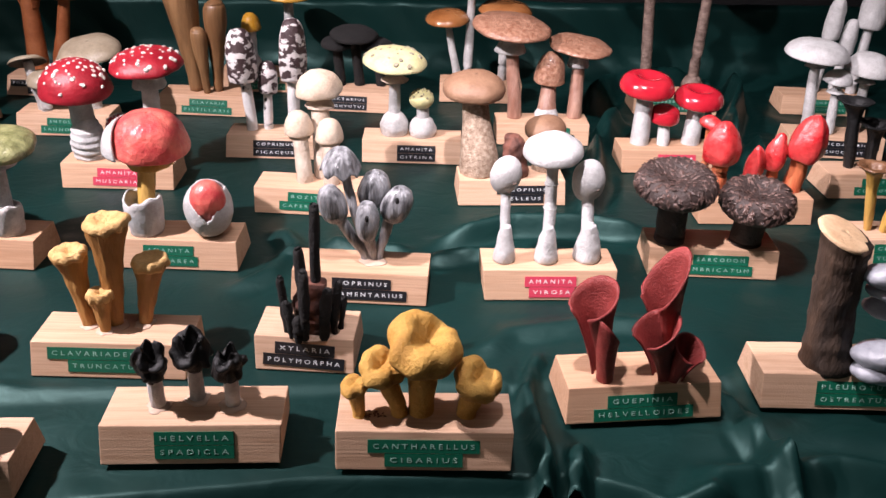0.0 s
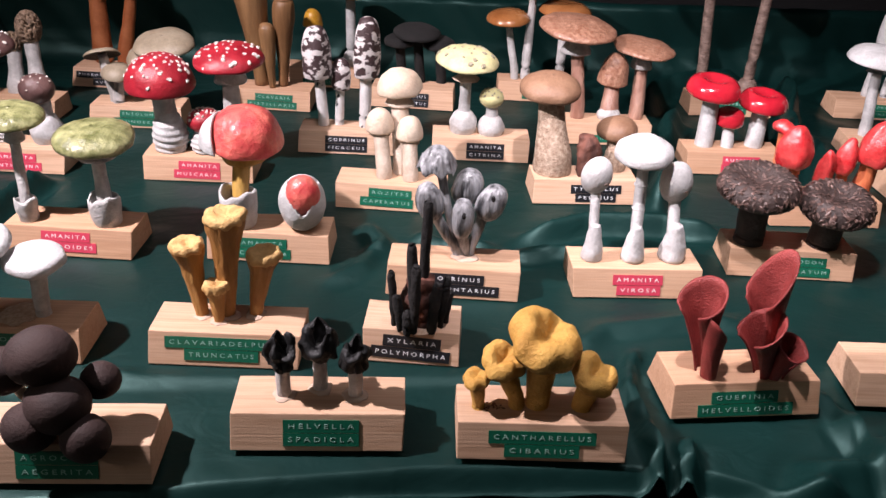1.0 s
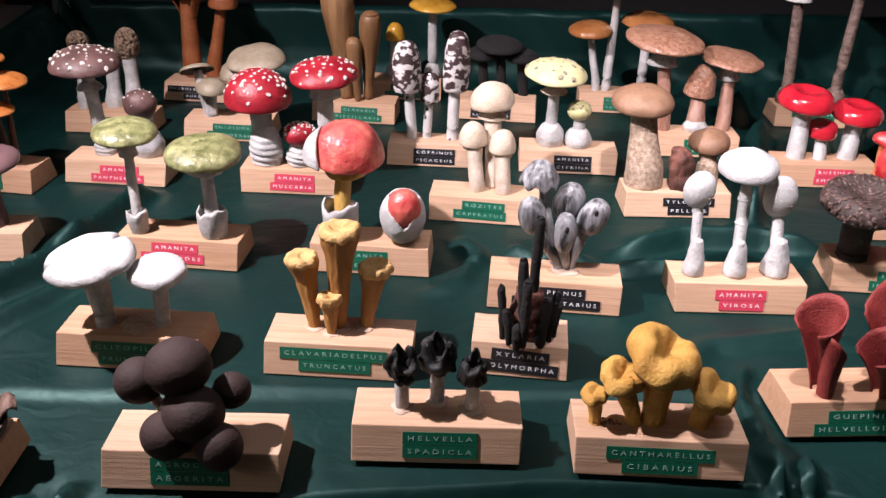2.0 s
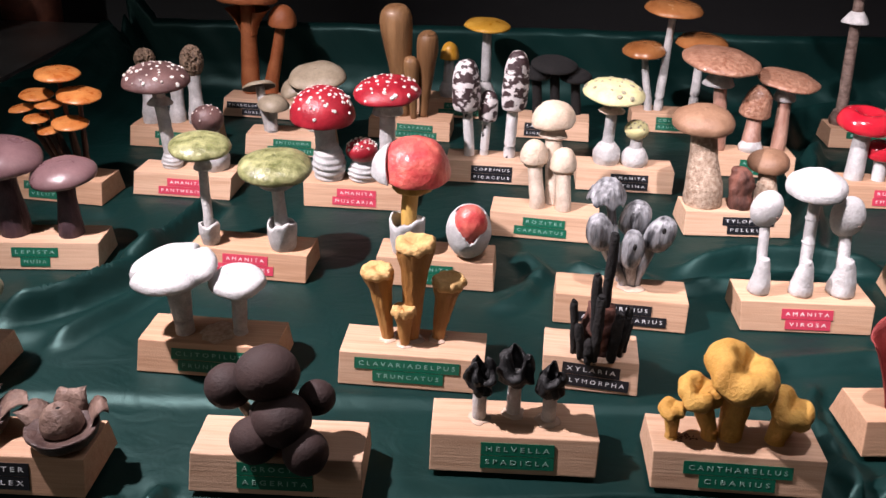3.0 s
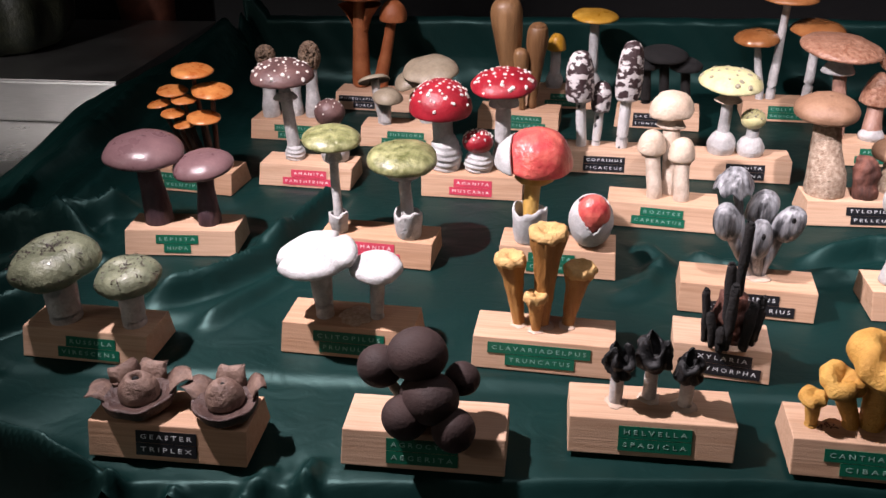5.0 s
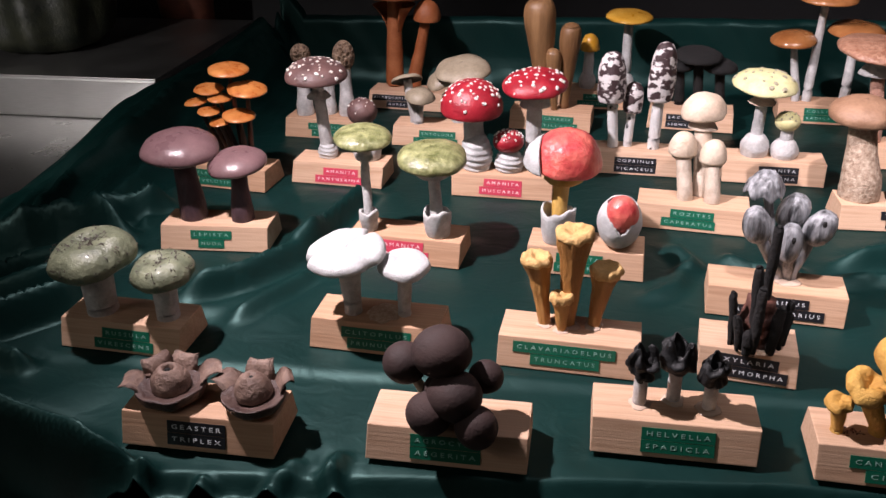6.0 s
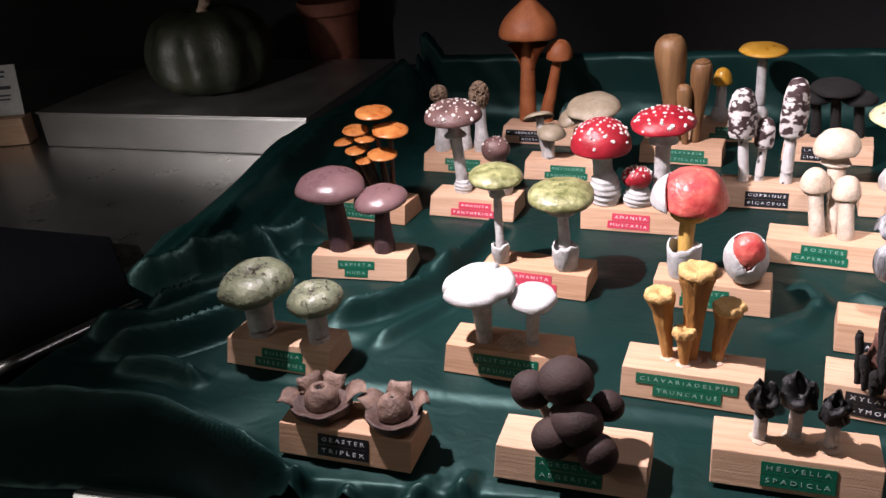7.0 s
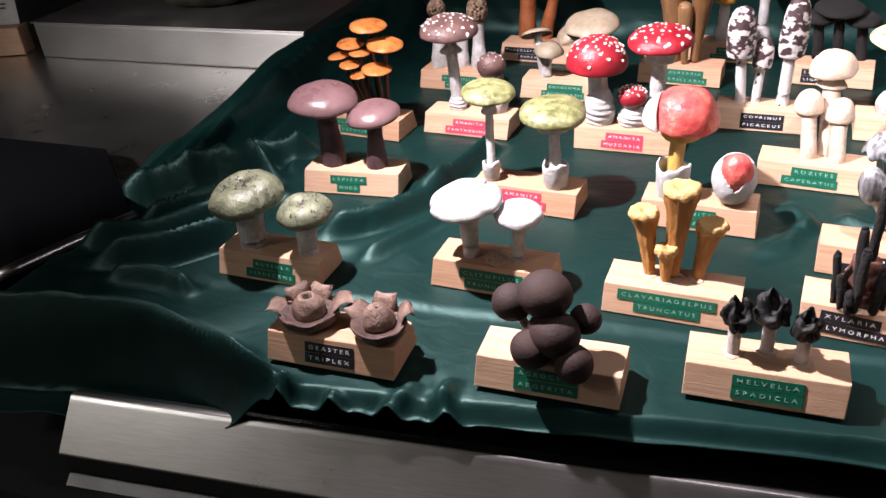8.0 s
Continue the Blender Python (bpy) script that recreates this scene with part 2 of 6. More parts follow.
JUN_CAP = painted("yellow_ochre_gloss_cap", (0.50, 0.24, 0.02), (0.68, 0.38, 0.06), 0.3, 50, 300, 0.3, 0.3)
WART = painted("white_wart_flake", (0.66, 0.62, 0.56), (0.80, 0.77, 0.72), 0.6, 300, 600, 0.6)
WART_GREY = painted("grey_wart_flake", (0.3, 0.27, 0.18), (0.44, 0.4, 0.29), 0.6, 300, 600, 0.6)
SAWDUST = painted("pale_sawdust", (0.50, 0.33, 0.22), (0.72, 0.55, 0.42), 0.8, 300, 800, 1.0)
PUMPKIN = painted("dark_green_pumpkin_skin", (0.010, 0.014, 0.009), (0.035, 0.037, 0.020), 0.45, 30, 200, 0.5)
PAPER = plain("white_card", (0.72, 0.72, 0.70), 0.7)
INK = plain("grey_print", (0.10, 0.10, 0.11), 0.8)
LEAF = painted("dim_foliage", (0.012, 0.030, 0.018), (0.035, 0.075, 0.040), 0.6, 60, 300, 0.5)
TERRACOTTA = painted("terracotta", (0.16, 0.05, 0.03), (0.26, 0.085, 0.05), 0.7, 40, 300, 0.4)

# ---- building helpers ----
PLACE = {}


def thing(name, x, y, z, turn, label, category, group=""):
    ob = new(name)
    m = pose(x, y, z, 0, 0, turn)
    ob.matrix_basis = m
    ob.empty_display_size = 0.01
    PLACE[ob] = m
    return tagged(ob, label, category, group)


def part(name, bm, materials, parent=None, label="", smooth=True, world_space=True):
    """Links a bmesh, given in the world's metres, as one mesh object under a thing or a part."""
    if parent is not None and world_space:
        bm.transform(PLACE[parent].inverted())
    bm.normal_update()
    me = bpy.data.meshes.new(name)
    bm.to_mesh(me)
    bm.free()
    for m in materials if isinstance(materials, (list, tuple)) else [materials]:
        me.materials.append(m)
    if smooth:
        me.polygons.foreach_set("use_smooth", [True] * len(me.polygons))
    ob = new(name, me)
    ob.parent = parent
    PLACE[ob] = PLACE[parent] if parent is not None else Matrix()
    return tagged(ob, label)


def spline(points, n):
    """n points on a smooth curve through the given ones (any dimension)."""
    p = np.array(points, float)
    p = np.vstack([2 * p[0] - p[1], p, 2 * p[-1] - p[-2]])
    out = []
    for s in np.linspace(0, len(points) - 1, n):
        i = min(int(s), len(points) - 2)
        f = s - i
        a, b, c, d = p[i:i + 4]
        out.append(0.5 * (2 * b + (c - a) * f + (2 * a - 5 * b + 4 * c - d) * f * f + (3 * b - a - 3 * c + d) * f ** 3))
    return out


def skin(bm, rings, closed=True, mats=None, start=True, end=True):
    """Faces between rings of vertices; the ends are closed by fans."""
    n = len(rings[0])
    for i in range(len(rings) - 1):
        a, b = rings[i], rings[i + 1]
        for k in range(n if closed else n - 1):
            q = bm.faces.new((a[k], a[(k + 1) % n], b[(k + 1) % n], b[k]))
            if mats:
                q.material_index = mats[i]
    for ring, on, flip in ((rings[0], start, True), (rings[-1], end, False)):
        if on and closed:
            c = bm.verts.new(sum((v.co for v in ring), Vector()) / n)
            for k in range(n):
                q = bm.faces.new((ring[(k + 1) % n], ring[k], c) if flip else (ring[k], ring[(k + 1) % n], c))
                if mats:
                    q.material_index = mats[0] if flip else mats[-1]
    return rings


def rough_up(bm, verts, amount, freq, seed=0.0):
    off = Vector((seed * 3.7, seed * 1.3, seed * 2.1))
    bm.normal_update()
    for v in verts:
        v.co += v.normal * (noise.noise(v.co * freq + off) * amount + noise.noise(v.co * freq * 2.7 + off) * amount * 0.4)


def lathe(bm, profile, m, seg=36, n=22, wob=0.0, freq=60, seed=0.0, ridge=(0, 0.0), under=None, edge=None, notches=()):
    """A turned body: profile of (radius, height) from the top to the underside, placed by the matrix m."""
    pts = spline(profile, n)
    rings, mats = [], []
    for r, z in pts:
        ring = []
        for k in range(seg):
            a = 2 * math.pi * k / seg
            rr = max(r, 1e-5) * (1 + ridge[1] * math.cos(ridge[0] * a) + (edge * noise.noise(Vector((math.cos(a) * 1.7 + seed, math.sin(a) * 1.7, seed))) if edge else 0))
            cut = sum(deep * math.exp(-(min(abs(a - at), 2 * math.pi - abs(a - at)) / wide) ** 2) for at, deep, wide in notches)
            rr *= 1 - cut
            ring.append(bm.verts.new(m @ Vector((rr * math.cos(a), rr * math.sin(a), z - cut * 0.45 * min(r, 0.012)))))
        rings.append(ring)
    if under is not None:
        mats = [0 if i < under * (n - 1) else 1 for i in range(n - 1)]
    skin(bm, rings, True, mats or None)
    bmesh.ops.recalc_face_normals(bm, faces=bm.faces[:])
    if wob:
        rough_up(bm, [v for ring in rings for v in ring], wob, freq, seed)
    return rings


def tube(bm, points, radii, seg=16, n=14, wob=0.0, freq=90, seed=0.0, flat=1.0, ridge=(0, 0.0)):
    """A rounded stalk along points, with the radius given at each."""
    pts = spline([(*p, r) for p, r in zip(points, radii)], n)
    rings = []
    for i, (x, y, z, r) in enumerate(pts):
        a, b = pts[max(i - 1, 0)], pts[min(i + 1, n - 1)]
        d = Vector(b[:3]) - Vector(a[:3])
        q = d.to_track_quat("Z", "Y")
        ring = []
        for k in range(seg):
            t = 2 * math.pi * k / seg
            rr = max(r, 1e-5) * (1 + ridge[1] * math.cos(ridge[0] * t))
            ring.append(bm.verts.new(Vector((x, y, z)) + q @ Vector((rr * math.cos(t), rr * flat * math.sin(t), 0))))
        rings.append(ring)
    skin(bm, rings)
    bmesh.ops.recalc_face_normals(bm, faces=bm.faces[:])
    if wob:
        rough_up(bm, [v for ring in rings for v in ring], wob, freq, seed)
    return rings


def ball(bm, centre, radii, wob=0.0, freq=60, seed=0.0, turn=(0, 0, 0), level=4):
    made = bmesh.ops.create_icosphere(bm, subdivisions=level, radius=1.0)["verts"]
    m = Matrix.Translation(centre) @ Euler([radians(a) for a in turn]).to_matrix().to_4x4() @ Matrix.Diagonal((*radii, 1))
    for v in made:
        v.co = m @ v.co
    if wob:
        rough_up(bm, made, wob, freq, seed)
    return made


def box(bm, size, m, bevel=0.0):
    made = bmesh.ops.create_cube(bm, size=1.0)["verts"]
    for v in made:
        v.co = m @ Vector((v.co.x * size[0], v.co.y * size[1], v.co.z * size[2]))
    if bevel:
        edges = list({e for v in made for e in v.link_edges})
        bmesh.ops.bevel(bm, geom=edges, offset=bevel, segments=2, profile=0.6, affect="EDGES")


# ---- blocks and labels ----
TOP, SETBACK, DEPTH = 0.022, 0.007, 0.047
LETTERS = []


def label_strip(parent, text, tone, along, down, width, tilt, origin, bars=False):
    """One embossed tape on the sloping front of a block; the lettering stands out of it."""
    slope = math.atan2(TOP, SETBACK)
    face = origin @ Matrix.Translation((along, SETBACK * (1 - down / 0.0231), TOP * (1 - down / 0.0231))) @ Matrix.Rotation(slope, 4, "X") @ Matrix.Rotation(radians(tilt), 4, "Z")
    h = 0.0078
    bm = bmesh.new()
    box(bm, (width, h, 0.0005), face @ Matrix.Translation((0, 0, 0.00035)))
    strip = part("label_strip", bm, TAPE[tone], parent, "", False)
    if bars:
        bm = bmesh.new()
        for k in range(len(text)):
            box(bm, (0.0026, 0.0036, 0.0003), face @ Matrix.Translation(((k - (len(text) - 1) / 2) * 0.0046, 0, 0.0007)))
        part("lettering", bm, EMBOSS[tone], strip, "", False)
    else:
        LETTERS.append((strip, text, tone, face @ Matrix.Translation((0, 0, 0.0006)), width))


def specimen(key, label, x0, y0, x1, y1, lines, tone="g", at=0.5, tilt=0.0, depth=DEPTH, bars=False, down=0.0035):
    """A pine block with two label tapes; the mushrooms are glued on by the caller."""
    w = math.hypot(x1 - x0, y1 - y0)
    turn = math.degrees(math.atan2(y1 - y0, x1 - x0))
    ob = thing("mushroom_model", x0, y0, 0, turn, label, "mushroom model", "mushroom models on blocks")
    m = PLACE[ob]
    rnd = random.Random(key)
    bm = bmesh.new()
    back = SETBACK * 0.8
    section = [(0, 0), (SETBACK, TOP), (depth - back, TOP), (depth, 0)]
    rows = []
    for k in range(9):
        x = w * k / 8
        skew = rnd.uniform(-0.0015, 0.0015) if k in (0, 8) else 0
        rows.append([bm.verts.new((x + skew * z / TOP, y, z + rnd.uniform(-0.0002, 0.0002) * (z > 0))) for y, z in section])
    skin(bm, rows, True, None, False, False)
    bm.faces.new(rows[0])
    bm.faces.new(rows[-1])
    bmesh.ops.recalc_face_normals(bm, faces=bm.faces[:])
    sharp = [e for e in bm.edges if len(e.link_faces) == 2 and e.calc_face_angle() > 0.5]
    bmesh.ops.bevel(bm, geom=sharp, offset=0.0007, segments=2, profile=0.6, affect="EDGES")
    part("wooden_block", bm, WOOD, ob, "sawn pine block with bevelled front", False, False)
    for i, text in enumerate(lines):
        if text:
            wide = 0.0047 * len(text) + 0.006
            label_strip(ob, text, tone, w * (at if isinstance(at, float) else at[i]), down + 0.0041 + i * 0.0082, wide, tilt, m, bars)
    return ob


def dome(r, h, lip=0.10, under=0.0, flat=1.0):
    """Profile of a convex cap of radius r and height h; the rim lies at height 0."""
    return [(0, h), (r * 0.35 * flat, h * 0.955), (r * 0.68 * flat, h * 0.76), (r * 0.90, h * 0.42), (r, h * 0.05), (r * 0.975, -h * lip), (r * 0.86, -h * lip * 0.7 + under), (r * 0.4, under), (0, under)]


def bell(r, h):
    """Profile of a tall, closed, bullet-shaped cap that stands on its rim at height 0."""
    return [(0, h), (r * 0.52, h * 0.955), (r * 0.83, h * 0.78), (r * 0.97, h * 0.5), (r, h * 0.22), (r * 0.92, 0.0), (r * 0.75, -0.001), (r * 0.4, h * 0.05), (0, h * 0.06)]


def stem(ob, bx, by, cx, cy, z1, r0, r1, mat, bend=0.0, wob=0.0006, mid=None, name="stem", z0=TOP, label=""):
    bm = bmesh.new()
    mx, my = (bx + cx) / 2 + bend, (by + cy) / 2
    rm = (r0 + r1) / 2 if mid is None else mid
    tube(bm, [(bx, by, z0 - 0.002), (bx * 0.8 + mx * 0.2, by * 0.8 + my * 0.2, z0 + (z1 - z0) * 0.18), (mx, my, (z0 + z1) / 2), (cx, cy, z1)],
         [r0, r0 * 0.97, rm, r1], 18, 16, wob, 140, bx * 50)
    return part(name, bm, mat, ob, label)


def cap(ob, x, y, z, profile, mats, tilt=(0, 0), wob=0.0008, freq=50, seg=40, under=0.62, seed=None, label="", ridge=(0, 0.0), edge=0.06, n=24, notches=()):
    bm = bmesh.new()
    m = Matrix.Translation((x, y, z)) @ Euler((radians(tilt[0]), radians(tilt[1]), 0)).to_matrix().to_4x4()
    lathe(bm, profile, m, seg, n, wob, freq, x * 37 + y * 11 if seed is None else seed, ridge, under, edge, notches)
    return part("cap", bm, mats, ob, label)


def warts(parent, x, y, z, r, h, tilt, count, size, mat, seed, low=0.12):
    """Small raised flakes scattered over a convex cap."""
    rnd = random.Random(seed)
    m = Matrix.Translation((x, y, z)) @ Euler((radians(tilt[0]), radians(tilt[1]), 0)).to_matrix().to_4x4()
    bm = bmesh.new()
    for k in range(count):
        f = math.sqrt((k + 0.5) / count) * (1 - low * 0.3)
        a = k * 2.39996 + rnd.uniform(-0.3, 0.3)
        f = min(f * rnd.uniform(0.93, 1.05), 0.985)
        rr, zz = r * f, h * math.sqrt(max(1 - f ** 2.1, 0.0)) * 0.985
        nrm = Vector((rr * math.cos(a) / (r * r), rr * math.sin(a) / (r * r), zz / (h * h) + 1e-3)).normalized()
        q = nrm.to_track_quat("Z", "Y") @ Euler((0, 0, rnd.uniform(0, 6.28))).to_quaternion()
        c = Vector((rr * math.cos(a), rr * math.sin(a), zz))
        s = size * rnd.uniform(0.6, 1.35)
        e = rnd.uniform(0.65, 1.4)
        top = [bm.verts.new(m @ (c + q @ Vector((math.cos(t) * s * e * rnd.uniform(0.7, 1.0) * 0.75, math.sin(t) * s * rnd.uniform(0.7, 1.0) * 0.75, 0.0010)))) for t in np.linspace(0, 2 * math.pi, 7)[:-1]]
        low_ring = [bm.verts.new(m @ (c + q @ Vector((math.cos(t) * s * e, math.sin(t) * s, -0.0012)))) for t in np.linspace(0, 2 * math.pi, 7)[:-1]]
        bm.faces.new(top)
        for i in range(6):
            bm.faces.new((low_ring[i], low_ring[(i + 1) % 6], top[(i + 1) % 6], top[i]))
    bmesh.ops.recalc_face_normals(bm, faces=bm.faces[:])
    return tagged(part("wart_cover", bm, mat, parent, "pale raised warts", False), kind="stuff")


def ring_skirt(ob, x, y, z, r0, r1, drop, mat, name="ring"):
    bm = bmesh.new()
    prof = [(r0 * 0.8, 0.001), (r0 * 1.05, 0.0012), ((r0 + r1) / 2, -drop * 0.35), (r1, -drop), (r1 * 0.93, -drop * 1.12), (r0 * 1.1, -drop * 0.6), (r0 * 0.8, -drop * 0.6)]
    lathe(bm, prof, Matrix.Translation((x, y, z)), 28, 14, 0.0006, 160, x * 20, (0, 0), None, 0.10)
    return part(name, bm, mat, ob)


def volva(ob, x, y, z0, r, h, mat, open_top=True, lobes=3, seed=1, name="volva"):
    """A torn cup round the foot of a stem: a thick shell with a ragged rim."""
    rnd = random.Random(seed)
    ph = rnd.uniform(0, 6)
    bm = bmesh.new()
    seg, outer, inner = 30, [], []
    for i in range(9):
        f = i / 8
        rad = r * (0.80 + 0.22 * math.sin(min(f * 1.9, 1.9) * 0.85)) * (1 - 0.06 * f)
        ro, ri = [], []
        for k in range(seg):
            a = 2 * math.pi * k / seg
            top = h * (1 + 0.09 * math.cos(lobes * a + ph) + 0.035 * math.cos(7 * a))
            p = Vector((math.cos(a), math.sin(a), 0))
            ro.append(bm.verts.new(Vector((x, y, z0 - 0.001 + top * f)) + p * rad))
            ri.append(bm.verts.new(Vector((x, y, z0 + 0.001 + (top - 0.001) * f)) + p * max(rad - 0.0016, 0.001)))
        outer.append(ro)
        inner.append(ri)
    skin(bm, outer + inner[::-1])
    bmesh.ops.recalc_face_normals(bm, faces=bm.faces[:])
    rough_up(bm, bm.verts, 0.0008, 130, seed)
    return part(name, bm, mat, ob, "torn cup-shaped base")


def bulb(ob, x, y, z0, r, h, mat, bands=0, name="bulb"):
    bm = bmesh.new()
    prof = [(r * 0.45, h), (r * 0.75, h * 0.82), (r, h * 0.45), (r * 0.93, h * 0.12), (r * 0.75, 0), (0, 0)]
    if name == "volva":
        prof = [(r * 0.42, h), (r * 0.60, h * 0.80), (r * 0.84, h * 0.48), (r, h * 0.20), (r * 0.90, h * 0.03), (0, 0)]
    rings = lathe(bm, prof, Matrix.Translation((x, y, z0 - 0.001)), 28, 48 if bands else 26, 0.0008, 120, x * 31)
    if bands:
        for v in bm.verts:
            f = (v.co.z - z0) / h
            d = Vector((v.co.x - x, v.co.y - y, 0))
            v.co += d * 0.045 * math.sin(f * bands * 3.0 * math.pi + 0.9 * math.sin(math.atan2(d.y, d.x) * 2 + bands))
    return part(name, bm, mat, ob)


def glue_dab(ob, x, y, r, mat=None):
    bm = bmesh.new()
    lathe(bm, [(0, 0.0012), (r * 0.6, 0.0011), (r * 0.9, 0.0006), (r, -0.0002), (0, -0.0003)], Matrix.Translation((x, y, TOP)), 22, 10, 0.0004, 300, x * 90, (0, 0), None, 0.35)
    return part("glue_dab", bm, mat or GLUE, ob, "dried glue at the foot")


def funnel_shell(ob, base, lean, height, r0, r1, mat, slant=0.25, face=180, gap=70, thick=0.0013, curl=0.0, name="lobe", seed=0):
    """A thin rolled sheet, open on one side, higher at the back than at the mouth."""
    bm = bmesh.new()
    rows_o, rows_i, seg = [], [], 34
    half = radians(180 - gap / 2)
    for i in range(15):
        f = i / 14
        ro, ri = [], []
        for k in range(seg):
            u = k / (seg - 1) * 2 - 1
            a = radians(face) + math.pi + u * half
            up = height * f * (1 + slant * (math.cos(u * half) - 0.3) * f)
            r = r0 + (r1 - r0) * f ** 1.5
            r *= 1 + curl * f ** 4 - (0.10 * f if abs(u) > 0.9 else 0)
            wav = 1 + 0.05 * noise.noise(Vector((u * 2, f * 3, seed)))
            c = Vector(base) + Vector((lean[0] * f, lean[1] * f, up))
            p = Vector((math.cos(a), math.sin(a), 0.25 * curl))
            ro.append(bm.verts.new(c + p * r * wav))
            ri.append(bm.verts.new(c + p * max(r * wav - thick, 0.0006)))
        rows_o.append(ro)
        rows_i.append(ri)
    for rows in (rows_o, rows_i):
        for i in range(14):
            for k in range(seg - 1):
                bm.faces.new((rows[i][k], rows[i][k + 1], rows[i + 1][k + 1], rows[i + 1][k]))
    for k in range(seg - 1):
        bm.faces.new((rows_o[14][k], rows_o[14][k + 1], rows_i[14][k + 1], rows_i[14][k]))
        bm.faces.new((rows_o[0][k], rows_o[0][k + 1], rows_i[0][k + 1], rows_i[0][k]))
    for i in range(14):
        for k in (0, seg - 1):
            bm.faces.new((rows_o[i][k], rows_o[i + 1][k], rows_i[i + 1][k], rows_i[i][k]))
    bmesh.ops.recalc_face_normals(bm, faces=bm.faces[:])
    rough_up(bm, bm.verts, 0.0003, 200, seed)
    return part(name, bm, mat, ob)

# ---- the case: cloth, counter, steel front ----
BLOCKS = {
    "gea": (-0.459, 0.333, -0.357, 0.332), "agr": (-0.301, 0.341, -0.201, 0.340), "hel": (-0.164, 0.366, -0.065, 0.365), "can": (-0.034, 0.359, 0.064, 0.355),
    "gue": (0.102, 0.393, 0.200, 0.398), "ple": (0.228, 0.406, 0.328, 0.400), "rus": (-0.561, 0.429, -0.463, 0.424), "cli": (-0.372, 0.452, -0.273, 0.446),
    "cla": (-0.231, 0.447, -0.133, 0.441), "xyl": (-0.091, 0.452, -0.027, 0.445), "lep": (-0.557, 0.585, -0.455, 0.590), "pha": (-0.378, 0.590, -0.278, 0.580),
    "cae": (-0.220, 0.584, -0.122, 0.577), "atr": (-0.077, 0.535, 0.023, 0.525), "vir": (0.067, 0.533, 0.166, 0.532), "sar": (0.201, 0.569, 0.303, 0.560),
    "fla": (-0.601, 0.728, -0.504, 0.716), "pan": (-0.485, 0.747, -0.384, 0.739), "mus": (-0.308, 0.732, -0.205, 0.727), "roz": (-0.124, 0.681, -0.026, 0.670),
    "tyl": (0.059, 0.695, 0.159, 0.696), "hyg": (0.273, 0.658, 0.376, 0.656), "eme": (0.231, 0.772, 0.331, 0.770), "crt": (0.418, 0.712, 0.518, 0.711),
    "leu": (0.423, 0.819, 0.523, 0.805), "com": (0.474, 0.953, 0.576, 0.943), "mac": (0.289, 0.949, 0.391, 0.945), "rub": (0.112, 0.847, 0.212, 0.844),
    "cit": (-0.032, 0.796, 0.068, 0.790), "pic": (-0.171, 0.807, -0.071, 0.801), "ent": (-0.401, 0.866, -0.301, 0.862), "mor": (-0.539, 0.882, -0.440, 0.874),
    "phae": (-0.463, 0.998, -0.361, 0.987), "pis": (-0.268, 0.935, -0.169, 0.926), "lac": (-0.101, 0.953, -0.001, 0.941), "jun": (-0.215, 1.020, -0.115, 1.015),
    "col": (0.057, 0.987, 0.157, 0.980), "tub": (0.372, 0.580, 0.472, 0.580),
}


def smooth(a, b, x):
    t = min(max((x - a) / (b - a), 0.0), 1.0)
    return t * t * (3 - 2 * t)


def along(poly, x, y):
    """Distance to a polyline, and how far along it (0 to 1)."""
    best, where = 9.0, 0.0
    for i in range(len(poly) - 1):
        (ax, ay), (bx, by) = poly[i], poly[i + 1]
        dx, dy = bx - ax, by - ay
        t = min(max(((x - ax) * dx + (y - ay) * dy) / (dx * dx + dy * dy), 0), 1)
        d = math.hypot(x - ax - t * dx, y - ay - t * dy)
        if d < best:
            best, where = d, (i + t) / (len(poly) - 1)
    return best, where


def footprint(x, y):
    """1 under a block, falling to 0 some centimetres away from every block."""
    best = 0.0
    for x0, y0, x1, y1 in BLOCKS.values():
        if abs(x - (x0 + x1) / 2) > 0.10 or abs(y - y0 - 0.024) > 0.08:
            continue
        w = math.hypot(x1 - x0, y1 - y0)
        c, s = (x1 - x0) / w, (y1 - y0) / w
        u, v = (x - x0) * c + (y - y0) * s, -(x - x0) * s + (y - y0) * c
        d = math.hypot(max(-u, u - w, 0), max(-v, v - DEPTH, 0))
        best = max(best, 1 - smooth(0.002, 0.022, d))
    return best


